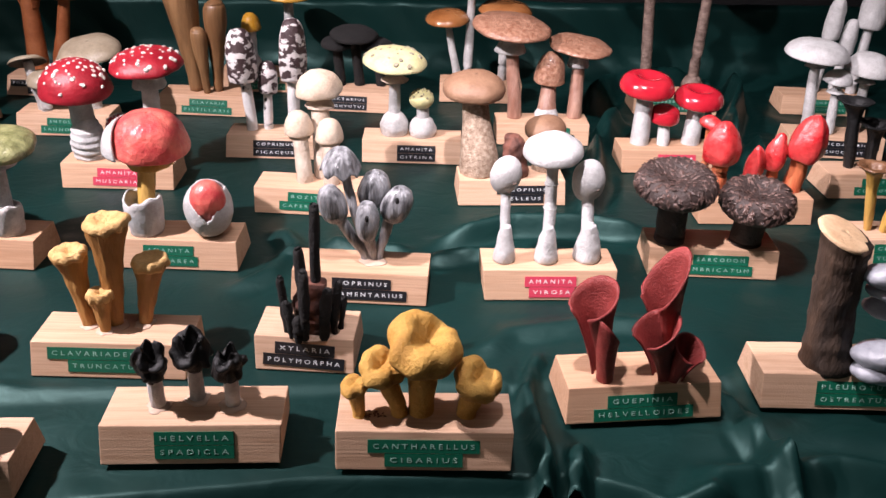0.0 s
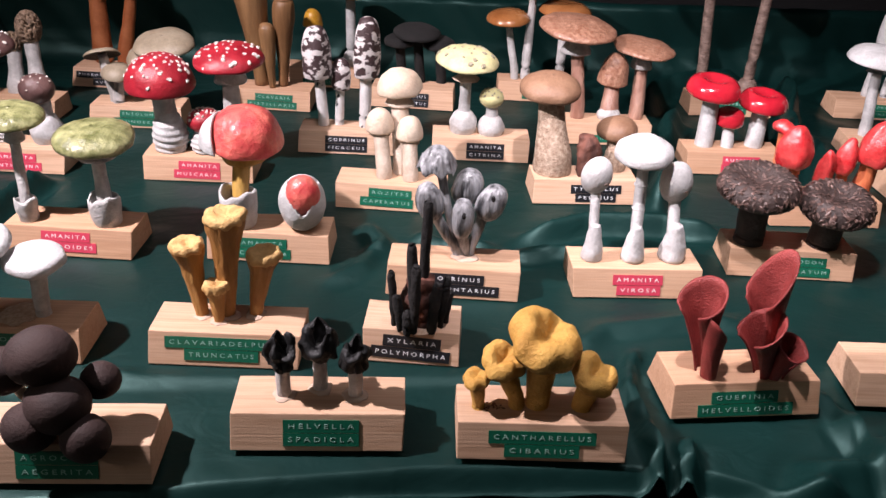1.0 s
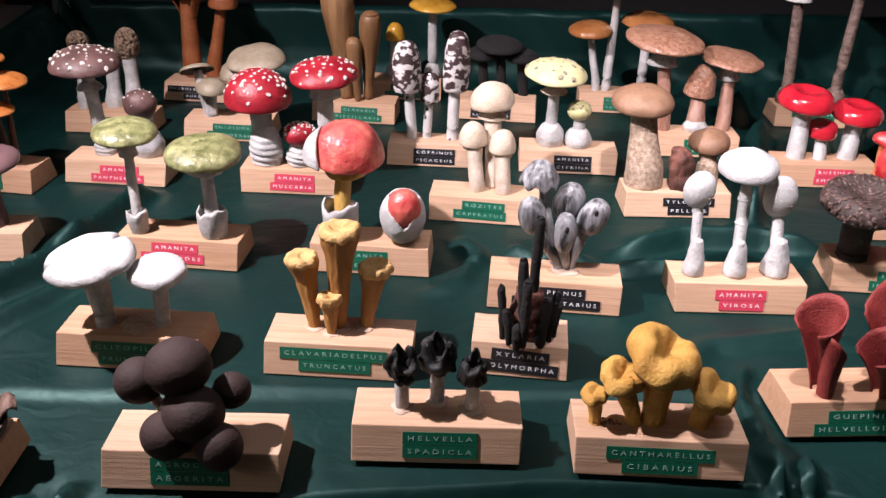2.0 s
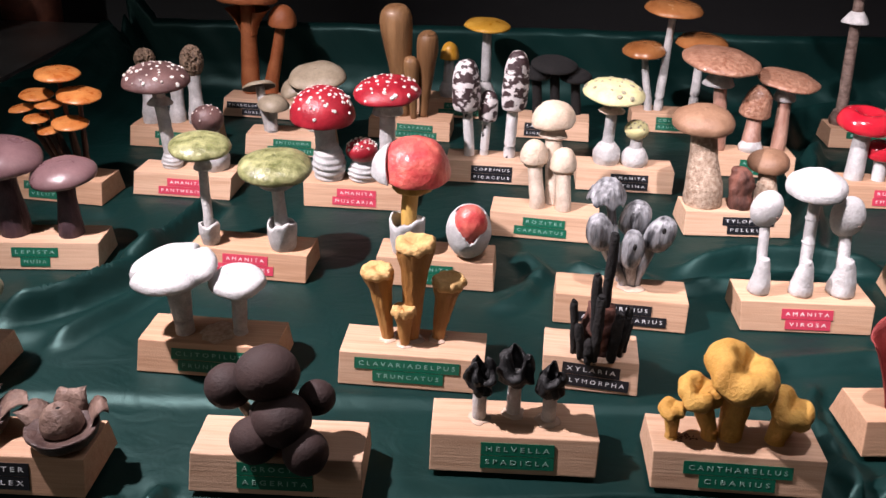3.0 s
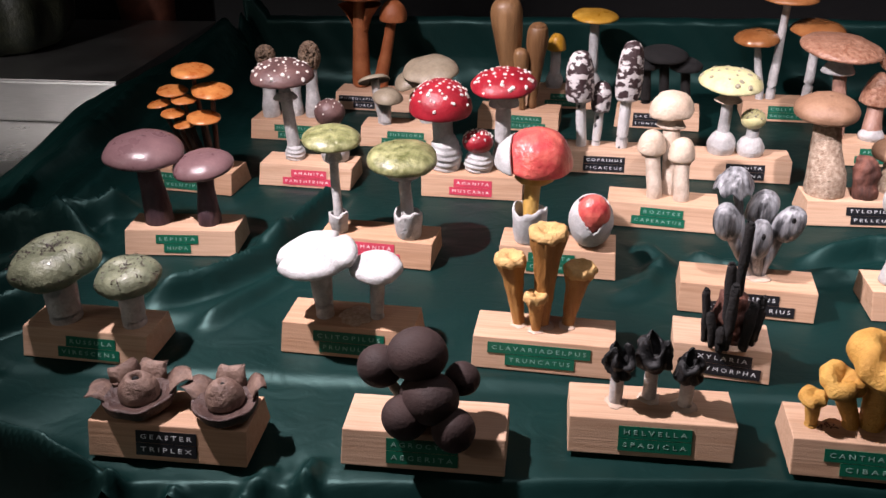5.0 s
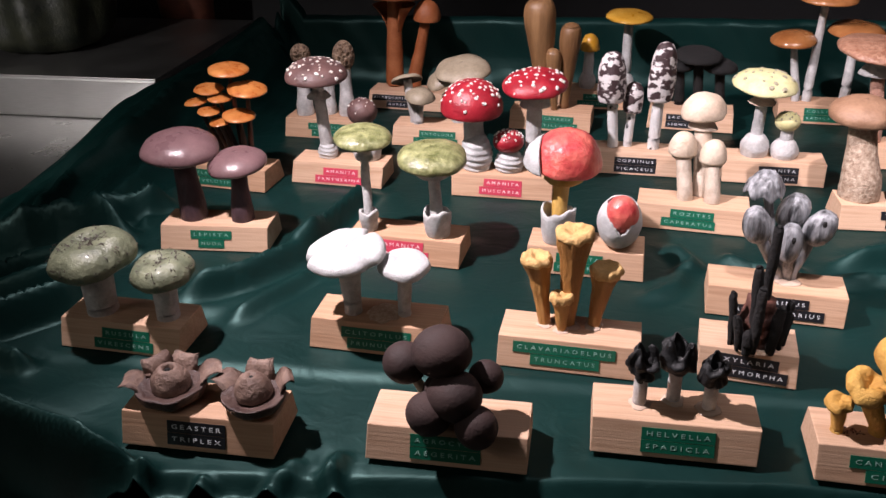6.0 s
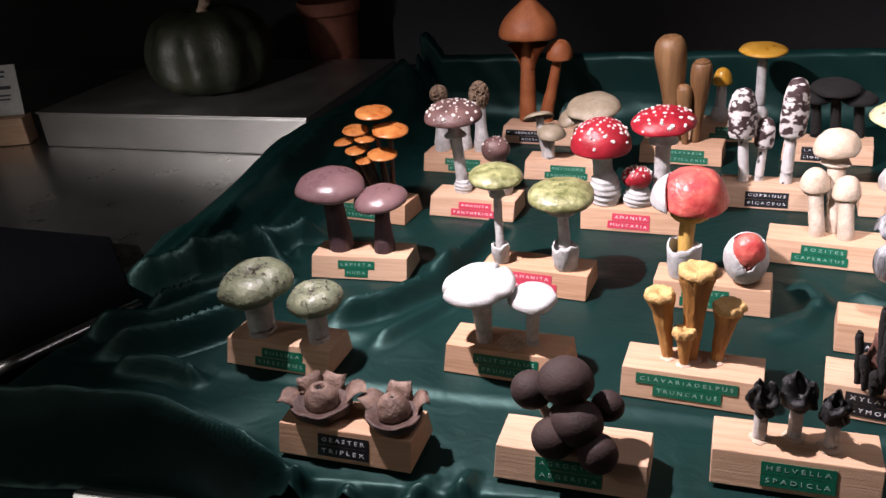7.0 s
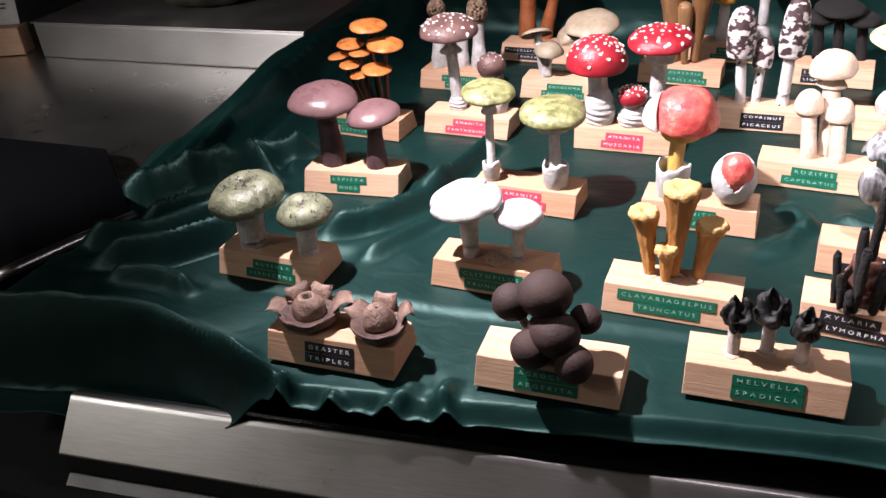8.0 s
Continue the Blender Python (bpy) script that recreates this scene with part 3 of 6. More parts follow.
# folds: polyline, height, half-width
FOLDS = [
    ([(-0.80, 0.565), (-0.74, 0.600), (-0.68, 0.628), (-0.63, 0.622), (-0.592, 0.600)], 0.017, 0.011),
    ([(-0.69, 0.655), (-0.65, 0.640), (-0.615, 0.652), (-0.585, 0.680)], 0.011, 0.008),
    ([(-0.73, 0.515), (-0.67, 0.555), (-0.61, 0.562), (-0.575, 0.590)], 0.015, 0.009),
    ([(-0.74, 0.45), (-0.68, 0.48), (-0.62, 0.50), (-0.58, 0.53)], 0.014, 0.010),
    ([(-0.80, 0.318), (-0.70, 0.328), (-0.62, 0.334), (-0.55, 0.336), (-0.51, 0.328), (-0.465, 0.316), (-0.42, 0.310)], 0.017, 0.012),
    ([(-0.70, 0.42), (-0.62, 0.445), (-0.585, 0.48), (-0.58, 0.52)], 0.014, 0.009),
    ([(-0.66, 0.40), (-0.60, 0.41), (-0.565, 0.40)], 0.008, 0.008),
    ([(-0.445, 0.575), (-0.42, 0.62), (-0.405, 0.68), (-0.39, 0.73)], 0.010, 0.008),
    ([(-0.50, 0.495), (-0.455, 0.535), (-0.425, 0.585), (-0.405, 0.64)], 0.010, 0.009),
    ([(-0.445, 0.47), (-0.42, 0.52), (-0.40, 0.56)], 0.004, 0.008),
    ([(0.075, 0.30), (0.085, 0.36), (0.082, 0.42), (0.10, 0.47)], 0.009, 0.005),
    ([(0.095, 0.30), (0.100, 0.345), (0.108, 0.38)], 0.006, 0.005),
    ([(0.216, 0.30), (0.217, 0.36), (0.211, 0.41), (0.19, 0.46)], 0.009, 0.006),
    ([(0.20, 0.50), (0.15, 0.505), (0.08, 0.49), (0.05, 0.46)], 0.004, 0.009),
    ([(0.03, 0.62), (0.10, 0.65), (0.17, 0.65), (0.23, 0.63)], 0.008, 0.009),
    ([(0.02, 0.59), (0.06, 0.60), (0.12, 0.60)], 0.005, 0.008),
    ([(0.17, 0.68), (0.195, 0.74), (0.215, 0.82), (0.26, 0.90)], 0.015, 0.010),
    ([(0.165, 0.79), (0.20, 0.84), (0.235, 0.88), (0.27, 0.91)], 0.012, 0.009),
    ([(0.36, 0.80), (0.38, 0.88), (0.42, 0.96), (0.44, 1.06)], 0.020, 0.010),
    ([(0.34, 0.84), (0.36, 0.90), (0.40, 0.99), (0.40, 1.06)], 0.014, 0.008),
    ([(0.22, 0.93), (0.26, 1.00), (0.33, 1.04), (0.42, 1.06)], 0.016, 0.012),
    ([(0.34, 0.70), (0.38, 0.78), (0.40, 0.86)], 0.012, 0.009),
    ([(-0.10, 0.65), (-0.08, 0.61), (-0.095, 0.575), (-0.13, 0.545)], 0.005, 0.009),
    ([(-0.055, 0.63), (-0.03, 0.61), (0.02, 0.61)], 0.004, 0.008),
    ([(0.16, 0.32), (0.18, 0.345), (0.25, 0.35), (0.32, 0.33)], 0.007, 0.012),
    ([(-0.12, 0.338), (-0.02, 0.336), (0.08, 0.333), (0.22, 0.328)], 0.003, 0.005),
    ([(-0.27, 0.438), (-0.20, 0.437), (-0.13, 0.437)], 0.002, 0.004),
    ([(-0.36, 0.30), (-0.35, 0.325), (-0.345, 0.34)], 0.006, 0.006),
    ([(-0.40, 0.29), (-0.395, 0.318)], 0.006, 0.006),
    ([(-0.44, 0.29), (-0.43, 0.318)], 0.006, 0.005),
    ([(-0.30, 0.30), (-0.32, 0.325), (-0.315, 0.35)], 0.006, 0.006),
]


def front_edge(x):
    return 0.345 + 0.108 * min(x + 0.05, 0.0) - 0.40 * max(x - 0.10, 0.0)


def cloth_height(x, y):
    z = -0.0008 - 0.003 * (1 - smooth(0.428, 0.440, y - 0.03 * x * (x < 0)))
    side = smooth(0.10, 0.60, abs(x + 0.05))
    free = 1 - footprint(x, y)
    w = noise.noise(Vector((x * 9, y * 9, 0.3))) * 0.0042 + noise.noise(Vector((x * 24, y * 17, 1.7))) * 0.0020
    z += free * w * (0.45 + 1.6 * side)
    # the left side runs out in long folds beside its edge: it lies low in front and climbs at the back
    edge_x = left_edge(y)
    f = (x + 0.585) / (edge_x + 0.585)
    if f > -0.1:
        f += 0.06 * noise.noise(Vector((y * 6, 3.3, 0))) + 0.03 * noise.noise(Vector((y * 15, x * 9, 7.1)))
        z += free * edge_z(y) * smooth(0.0, 1.0, f)
        span = abs(edge_x + 0.585)
        for at, h, half, seed in ((0.08, 0.018, 0.009, 1), (0.26, 0.032, 0.012, 2), (0.42, 0.028, 0.009, 3), (0.60, 0.038, 0.012, 4), (0.78, 0.030, 0.009, 5), (0.92, 0.022, 0.008, 6)):
            d = (f - at) * span * 0.86
            swell = 0.62 + 0.7 * noise.noise(Vector((y * 4.5, seed * 5.7, 0.4)))
            z += free * h * max(swell, 0.0) * math.exp(-(abs(d) / half) ** 1.1) * smooth(0.56, 0.68, y)
    for poly, h, half in FOLDS:
        if poly[0][0] < -0.4:
            h, half = h * 1.7, half * 0.9
        elif y > 0.6 or poly[0][1] < 0.325:
            h *= 1.6
        d, s = along(poly, x, y)
        if d < half * 3.2:
            z += free * h * (1.25 * math.exp(-(d / half) ** 1.6) - 0.30 * math.exp(-((d - 1.7 * half) / (0.7 * half)) ** 2)) * smooth(-0.02, 0.18, s) * smooth(1.02, 0.8, s)
    # the front edge falls away
    deep = smooth(-0.44, -0.52, x)
    crest = 0.335 - 0.12 * abs(x + 0.56)
    edge = (1 - deep) * (front_edge(x) + 0.013) + deep * (crest - 0.003)
    z -= (0.011 + 0.036 * deep) * smooth(edge, edge - 0.012 + 0.002 * deep, y)
    return z


def left_edge(y):
    return level(y, [(0.20, -0.66), (0.30, -0.72), (0.36, -0.745), (0.52, -0.728), (0.58, -0.768), (0.64, -0.815), (0.72, -0.826), (0.794, -0.788), (0.879, -0.748), (1.02, -0.675), (1.11, -0.612), (1.3, -0.58)])


def edge_z(y):
    return level(y, [(0.40, 0.0), (0.55, -0.030), (0.64, -0.034), (0.735, -0.022), (0.794, 0.004), (0.879, 0.028), (1.02, 0.056), (1.11, 0.074)])


def level(y, pts):
    """Straight interpolation through pairs of (y, value)."""
    for (a, p), (b, q) in zip(pts, pts[1:]):
        if y <= b:
            return p + (q - p) * max(y - a, 0) / (b - a)
    return pts[-1][1]


def build_cloth():
    bm = bmesh.new()
    nx, rows = 340, []
    path = [(v ** 1.3, 0.0) for v in np.linspace(0, 1, 250)]
    path += [(1 + 0.035 * math.sin(a), 0.035 - 0.035 * math.cos(a)) for a in np.linspace(0.1, 1.45, 12)]
    path += [(1.037, z) for z in np.linspace(0.038, 0.086, 10)]
    path += [(1.037 + 0.012 * (1 - math.cos(a)), 0.086 + 0.008 * math.sin(a)) for a in np.linspace(0.3, 3.0, 8)]
    for v, lift in path:
        row = []
        for k in range(nx):
            u = k / (nx - 1)
            x = left_edge(0.30 + 0.775 * min(v, 1.0) + (0.037 if v > 1 else 0)) * (1 - u) + 0.74 * u
            front = front_edge(x) + 0.003 * noise.noise(Vector((x * 9, 0, 4))) + 0.0015 * noise.noise(Vector((x * 30, 0, 9)))
            y = front + (1.075 - front) * v if v <= 1 else 0.075 + v
            wall = smooth(0.0, 0.03, lift)
            hang = 0.010 * noise.noise(Vector((x * 11, 2.0, lift * 3))) + 0.006 * noise.noise(Vector((x * 28 + lift * 20, 5.0, lift * 6)))
            row.append(bm.verts.new((x, y + wall * hang, cloth_height(x, y) * (1 - 0.7 * wall) + lift)))
        rows.append(row)
    for a, b in zip(rows, rows[1:]):
        for k in range(nx - 1):
            bm.faces.new((a[k], a[k + 1], b[k + 1], b[k]))
    ob = part("satin_cloth", bm, SATIN)
    mod = ob.modifiers.new("thickness", "SOLIDIFY")
    mod.thickness, mod.offset = 0.0012, -1
    return tagged(ob, "dark green satin cloth draped with folds over the display counter", "cloth")


build_cloth()


def slab(name, size, m, mat, label="", bevel=0.0):
    bm = bmesh.new()
    box(bm, size, m, bevel)
    return tagged(part(name, bm, mat, None, "", False), label, kind="structure")


slab("floor", (6, 6, 0.05), pose(0, 0.5, -1.0), ROOM_FLOOR, "dark floor of the room below the case")
slab("wall_north", (6, 0.05, 2.6), pose(0, 1.62, 0.3), DARK, "black back wall of the display case")
# Unseen; added as a pale reflector facing the steel front.
slab("wall_south", (6, 0.05, 2.6), pose(0, -1.6, 0.3), BOUNCE_PALE, "unseen pale sheet opposite the case, added to bounce light into the steel")
# Out of view; kept pale so that the counter top mirrors grey.
slab("wall_west", (0.05, 3.3, 2.6), pose(-2.3, 0.0, 0.3), BOUNCE_PALE, "unseen pale sheet beyond the counter, added for its grey reflection")
slab("wall_east", (0.05, 3.3, 2.6), pose(2.3, 0.0, 0.3), DARK, "dark wall at the other end of the case")
# Added out of view overhead: a pale sheet for the sloping lip to mirror.
slab("ceiling", (6, 3.4, 0.05), pose(0, 0, 1.6), BOUNCE_PALE, "unseen pale sheet overhead, added to be mirrored in the steel rail")
# Unseen slab, added to keep light from overhead off the cloth.
slab("canopy", (3.6, 1.53, 0.03), pose(-0.1, 0.88, 0.76), DARK, "unseen dark slab above the case, added to block bounced light")
slab("cabinet", (3.6, 1.42, 0.9), pose(-0.3, 0.95, -0.55), DARK, "black cabinet body under the counter")
slab("counter", (3.2, 1.24, 0.04), pose(-0.6, 1.035, -0.064), STEEL_TOP, "worn stainless steel counter under the cloth", 0.003)


def steel_front():
    """The stainless front rail of the counter, with a bright rounded lip and a second bar below it."""
    ob = thing("counter_rail", -0.35, 0.313, -0.070, 3.6, "brushed stainless steel front rail of the display counter", "counter rail")
    m = PLACE[ob]
    for name, prof, mat in (
        ("lip", [(0.012, 0.028), (0.004, 0.0325), (0.0, 0.0325), (-0.003, 0.0300), (-0.0325, -0.0010), (-0.0315, -0.0035), (0.012, -0.0035)], STEEL),
        ("groove", [(0.012, -0.0040), (-0.0305, -0.0040), (-0.0305, -0.022), (0.012, -0.022)], DARK),
        ("lower_bar", [(0.012, -0.0225), (-0.030, -0.0240), (-0.046, -0.036), (-0.054, -0.038), (-0.054, -0.055), (0.012, -0.060)], DARK_STEEL),
    ):
        bm = bmesh.new()
        rows = [[bm.verts.new(m @ Vector((x, y, z))) for y, z in prof] for x in (-0.275, 1.2)]
        skin(bm, rows, True, None, False, False)
        bm.faces.new(rows[0])
        bm.faces.new(rows[1])
        bmesh.ops.recalc_face_normals(bm, faces=bm.faces[:])
        long_edges = [e for e in bm.edges if abs((e.verts[0].co - e.verts[1].co).length) > 0.5]
        bmesh.ops.bevel(bm, geom=long_edges, offset=0.0012, segments=2, profile=0.6, affect="EDGES")
        part(name, bm, mat, ob, "", False)


steel_front()


def neighbour_counter():
    bm = bmesh.new()
    box(bm, (0.54, 0.36, 0.061), pose(-1.05, 1.222, -0.0132, 0, 0, -1.5), 0.003)
    plat = thing("steel_platform", -1.05, 1.222, -0.0437, -1.5, "low brushed stainless steel platform beside the cloth", "platform")
    part("body", bm, STEEL_BOX, plat, "", False)
    bm = bmesh.new()
    box(bm, (0.545, 0.365, 0.003), pose(-1.05, 1.222, 0.0192, 0, 0, -1.5), 0.001)
    part("top_sheet", bm, STEEL_BOX, plat, "", False)
    # black glass plate with a steel edge
    plate = thing("glass_plate", -0.95, 0.50, -0.030, 0, "black glossy glass plate with a steel edge strip", "glass plate")
    bm = bmesh.new()
    corners = [(-1.50, 0.70), (-0.885, 0.676), (-0.745, 0.540), (-0.80, 0.40), (-1.50, 0.36)]
    low = [bm.verts.new((x, y, -0.040)) for x, y in corners]
    top = [bm.verts.new((x, y, -0.018)) for x, y in corners]
    skin(bm, [low, top], True, None, False, False)
    bm.faces.new(low)
    bm.faces.new(top)
    bmesh.ops.recalc_face_normals(bm, faces=bm.faces[:])
    bmesh.ops.bevel(bm, geom=bm.edges[:], offset=0.001, segments=2, affect="EDGES")
    part("pane", bm, BLACK_GLASS, plate, "", False)
    bm = bmesh.new()
    tube(bm, [(-0.735, 0.535, -0.018), (-0.765, 0.47, -0.018), (-0.795, 0.40, -0.018)], [0.006, 0.007, 0.008], 12, 8, 0, 1, 0, 0.7)
    part("edge_strip", bm, STEEL, plate)
    bm = bmesh.new()
    tube(bm, [(-0.80, 0.395, -0.018), (-0.84, 0.35, -0.020), (-0.90, 0.29, -0.022)], [0.009, 0.010, 0.010], 14, 8, 0, 1, 0, 0.8)
    part("end_cap", bm, STEEL, plate, "polished steel tip")
    # pumpkin on the platform
    pump = thing("pumpkin", -1.046, 1.20, 0.0208, 0, "dark green ribbed pumpkin on the steel platform", "pumpkin")
    bm = bmesh.new()
    prof = [(0.012, 0.128), (0.04, 0.142), (0.085, 0.125), (0.108, 0.075), (0.095, 0.022), (0.055, 0.001), (0, 0.0)]
    lathe(bm, prof, PLACE[pump], 80, 26, 0.002, 18, 3, (10, 0.045))
    part("body", bm, PUMPKIN, pump)
    bm = bmesh.new()
    tube(bm, [(-1.046, 1.20, 0.148), (-1.043, 1.20, 0.163), (-1.032, 1.196, 0.175)], [0.014, 0.008, 0.010], 10, 8, 0.001, 120)
    part("stalk", bm, SAWDUST, pump, "pale dried stalk")
    # card on a small wooden foot
    card = thing("card_holder", -1.42, 1.06, -0.044, 18, "small printed white card standing in a wooden foot", "card")
    m = PLACE[card]
    bm = bmesh.new()
    box(bm, (0.09, 0.04, 0.05), m @ Matrix.Translation((0, 0, 0.026)), 0.003)
    part("foot", bm, WOOD, card, "", False)
    bm = bmesh.new()
    face = m @ Matrix.Translation((0, 0, 0.052)) @ Matrix.Rotation(radians(-12), 4, "X")
    box(bm, (0.085, 0.0015, 0.09), face @ Matrix.Translation((0, 0, 0.045)))
    sheet = part("card", bm, PAPER, card, "", False)
    bm = bmesh.new()
    for z, w, h in ((0.078, 0.045, 0.004), (0.070, 0.040, 0.004), (0.050, 0.055, 0.006), (0.036, 0.05, 0.003), (0.029, 0.046, 0.003)):
        box(bm, (w, 0.0006, h), face @ Matrix.Translation((0, -0.0012, z)))
    part("print", bm, INK, sheet, "", False)
    # potted plant behind the pumpkin
    pot = thing("potted_plant", -0.93, 1.46, -0.044, 0, "dim potted plant in a terracotta pot at the back", "plant")
    m = PLACE[pot]
    bm = bmesh.new()
    lathe(bm, [(0.052, 0.165), (0.062, 0.17), (0.062, 0.145), (0.055, 0.14), (0.042, 0.004), (0, 0)], m, 32, 20, 0.0006, 40)
    part("pot", bm, TERRACOTTA, pot)
    bm = bmesh.new()
    rnd = random.Random(5)
    for k in range(260):
        a, e, r = rnd.uniform(0, 6.28), rnd.uniform(0.1, 1.4), rnd.uniform(0.04, 0.15)
        c = m @ Vector((math.cos(a) * math.cos(e) * r, math.sin(a) * math.cos(e) * r, 0.19 + math.sin(e) * r))
        q = Euler((rnd.uniform(-1, 1), rnd.uniform(-1, 1), a)).to_quaternion()
        vs = [bm.verts.new(c + q @ Vector(p)) for p in ((0, -0.018, 0), (0.011, 0, 0.003), (0, 0.022, 0), (-0.011, 0, 0.003))]
        bm.faces.new(vs)
    part("foliage", bm, LEAF, pot)


neighbour_counter()
bm = bmesh.new()
box(bm, (3.4, 0.03, 0.05), pose(-0.1, 1.50, 0.40), 0.004)
tagged(part("trim", bm, STEEL_TOP, None, "", False), "dull metal strip along the back of the case", kind="structure")


# ---- the mushroom models, row by row from the front ----
def block(key, label, lines, tone="g", at=0.5, **more):
    return specimen(key, label, *BLOCKS[key], lines, tone, at, **more)


def simple(ob, bx, by, cx, z, w, h, r0, r1, cap_mat, stem_mat, tilt=(0, 0), under=None, bend=0.0, cy=None, wob=0.0008, lip=0.10, mid=None, freq=50, edge=0.06, stem_wob=0.0006, flat=1.0, clabel="", seg=40, n=24):
    cy = by if cy is None else cy
    h *= 0.86
    stem(ob, bx, by, cx, cy, z + h * 0.25, r0, r1, stem_mat, bend, stem_wob, mid)
    return cap(ob, cx, cy, z, dome(w / 2, h, lip, 0, flat), [cap_mat, under or stem_mat], tilt, wob, freq, seg, edge=edge, label=clabel, n=n)


def earthstar():
    ob = block("gea", "two pinkish brown earthstars with curled rays on a pine block", ("GEASTER", "TRIPLEX"), "k", 0.5)
    for cx, cy, s, ph, rays in ((-0.430, 0.356, 1.0, 0.4, ((85, 1.1), (140, 1.25), (188, 0.75), (28, 0.95))), (-0.374, 0.355, 0.95, 0.9, ((95, 1.3), (160, 0.9), (28, 1.15)))):
        bm = bmesh.new()
        prof = [(0.004, 0.009), (0.012, 0.0095), (0.0200, 0.0125), (0.0215, 0.0110), (0.0185, 0.004), (0.010, 0.0005), (0, 0)]
        lathe(bm, [(r * s, z * s) for r, z in prof], Matrix.Translation((cx, cy, TOP - 0.0005)), 36, 24, 0.0009, 90, ph, (0, 0), None, 0.08)
        bowl = part("bowl", bm, PUFF_DARK, ob, "dark brown outer bowl")
        for k, (deg, tall) in enumerate(rays):
            a = radians(deg)
            bm = bmesh.new()
            rows = []
            for i in range(10):
                f = i / 9
                r = (0.014 + (0.0185 - 0.006 * (tall > 1)) * f) * s
                z = TOP + (0.007 + 0.0125 * tall * math.sin(f * 2.0)) * s - 0.003 * f * f
                half = (0.0105 * (1 - 0.35 * f ** 2)) * s
                ring = []
                for u, lift in ((-1, 0.001), (-0.4, -0.0004), (0.4, -0.0004), (1, 0.001), (0.5, -0.0022), (-0.5, -0.0022)):
                    p = Vector((r, u * half, 0))
                    p.rotate(Euler((0, 0, a)))
                    ring.append(bm.verts.new(Vector((cx, cy, z + lift)) + p))
                rows.append(ring)
            skin(bm, rows)
            bmesh.ops.recalc_face_normals(bm, faces=bm.faces[:])
            rough_up(bm, bm.verts, 0.0010, 140, k + ph)
            part("ray", bm, PUFF, ob)
        bm = bmesh.new()
        lathe(bm, [(0.0, 0.021), (0.0025, 0.0205), (0.004, 0.0238), (0.0065, 0.0235), (0.0105, 0.019), (0.0125, 0.013), (0.011, 0.008), (0, 0.006)] if s == 1.0 else
              [(0.0, 0.023), (0.0018, 0.0235), (0.004, 0.0245), (0.008, 0.0215), (0.0115, 0.015), (0.011, 0.009), (0, 0.006)], Matrix.Translation((cx, cy, TOP)), 30, 24, 0.0008, 120, ph)
        part("spore_sac", bm, PUFF, ob, "rounded sac with a dark mouth")
        bm = bmesh.new()
        ball(bm, (cx, cy - 0.001, TOP + 0.0225), (0.0022, 0.0022, 0.0016), 0.0002, 400, ph, level=2)
        part("mouth", bm, CHARCOAL, ob)


earthstar()


def agrocybe():
    ob = block("agr", "cluster of dark brown round-capped mushrooms on a pine block, green label", ("AGROCYBE", "AEGERITA"), "g", 0.5)
    caps = [(-0.254, 0.360, 0.0715, 0.0360, 0.86), (-0.277, 0.362, 0.060, 0.0275, 0.95), (-0.245, 0.348, 0.049, 0.0335, 0.9), (-0.2285, 0.366, 0.051, 0.0215, 0.95),
            (-0.260, 0.344, 0.0375, 0.0284, 0.98), (-0.231, 0.340, 0.0335, 0.0260, 1.06), (-0.252, 0.354, 0.0460, 0.0270, 1.0)]
    for i, (x, y, z, w, s) in enumerate(caps):
        stem(ob, -0.252 + (i - 3) * 0.003, 0.364, x, y, z, 0.0035, 0.0028, CREAM, 0, 0.0003)
        bm = bmesh.new()
        ball(bm, (x, y, z), (w / 2, w / 2 * 0.97, w / 2 * s), 0.0007, 45, i)
        part("cap", bm, BROWN_DARK, ob)


agrocybe()


def helvella():
    ob = block("hel", "three black crumpled saddle fungi on grey stalks, pine block, green label", ("HELVELLA", "SPADICLA"), "g", 0.525)
    for i, (x, y, z, w, h, zs) in enumerate(((-0.135, 0.390, 0.0505, 0.0182, 0.0200, 0.040), (-0.114, 0.396, 0.0530, 0.0240, 0.0190, 0.046), (-0.093, 0.390, 0.0485, 0.0180, 0.0200, 0.040))):
        stem(ob, x, y, x, y, z, 0.0044, 0.0040, OFFWHITE, 0, 0.0003)
        glue_dab(ob, x, y - 0.001, 0.0068)
        bm = bmesh.new()
        r = w * 0.43
        prof = [(0.002, -h * 0.48), (r * 0.55, -h * 0.42), (r * 0.95, -h * 0.12), (r * 1.02, h * 0.22), (r * 0.80, h * 0.48), (r * 0.66, h * 0.50), (r * 0.62, h * 0.25), (r * 0.30, -h * 0.02), (0, -h * 0.06)]
        lathe(bm, prof, Matrix.Translation((x, y, z)), 44, 30, 0.0, 1, i, (0, 0), None, 0.35)
        bm.normal_update()
        for v in bm.verts:
            p = v.co * 120 + Vector((i * 5.0, 0, 0))
            v.co += v.normal * ((abs(noise.noise(p)) - 0.22) * 0.0070 + (abs(noise.noise(p * 2.4)) - 0.2) * 0.0014)
            a = math.atan2(v.co.y - y, v.co.x - x)
            v.co.z += (0.0034 * math.cos(3 * a + 1.3 * i) + 0.0030 * noise.noise(Vector((v.co.x * 160, v.co.y * 160, i)))) * smooth(z - h * 0.1, z + h * 0.5, v.co.z)
        part("cap", bm, BLACK_VELVET, ob)


helvella()


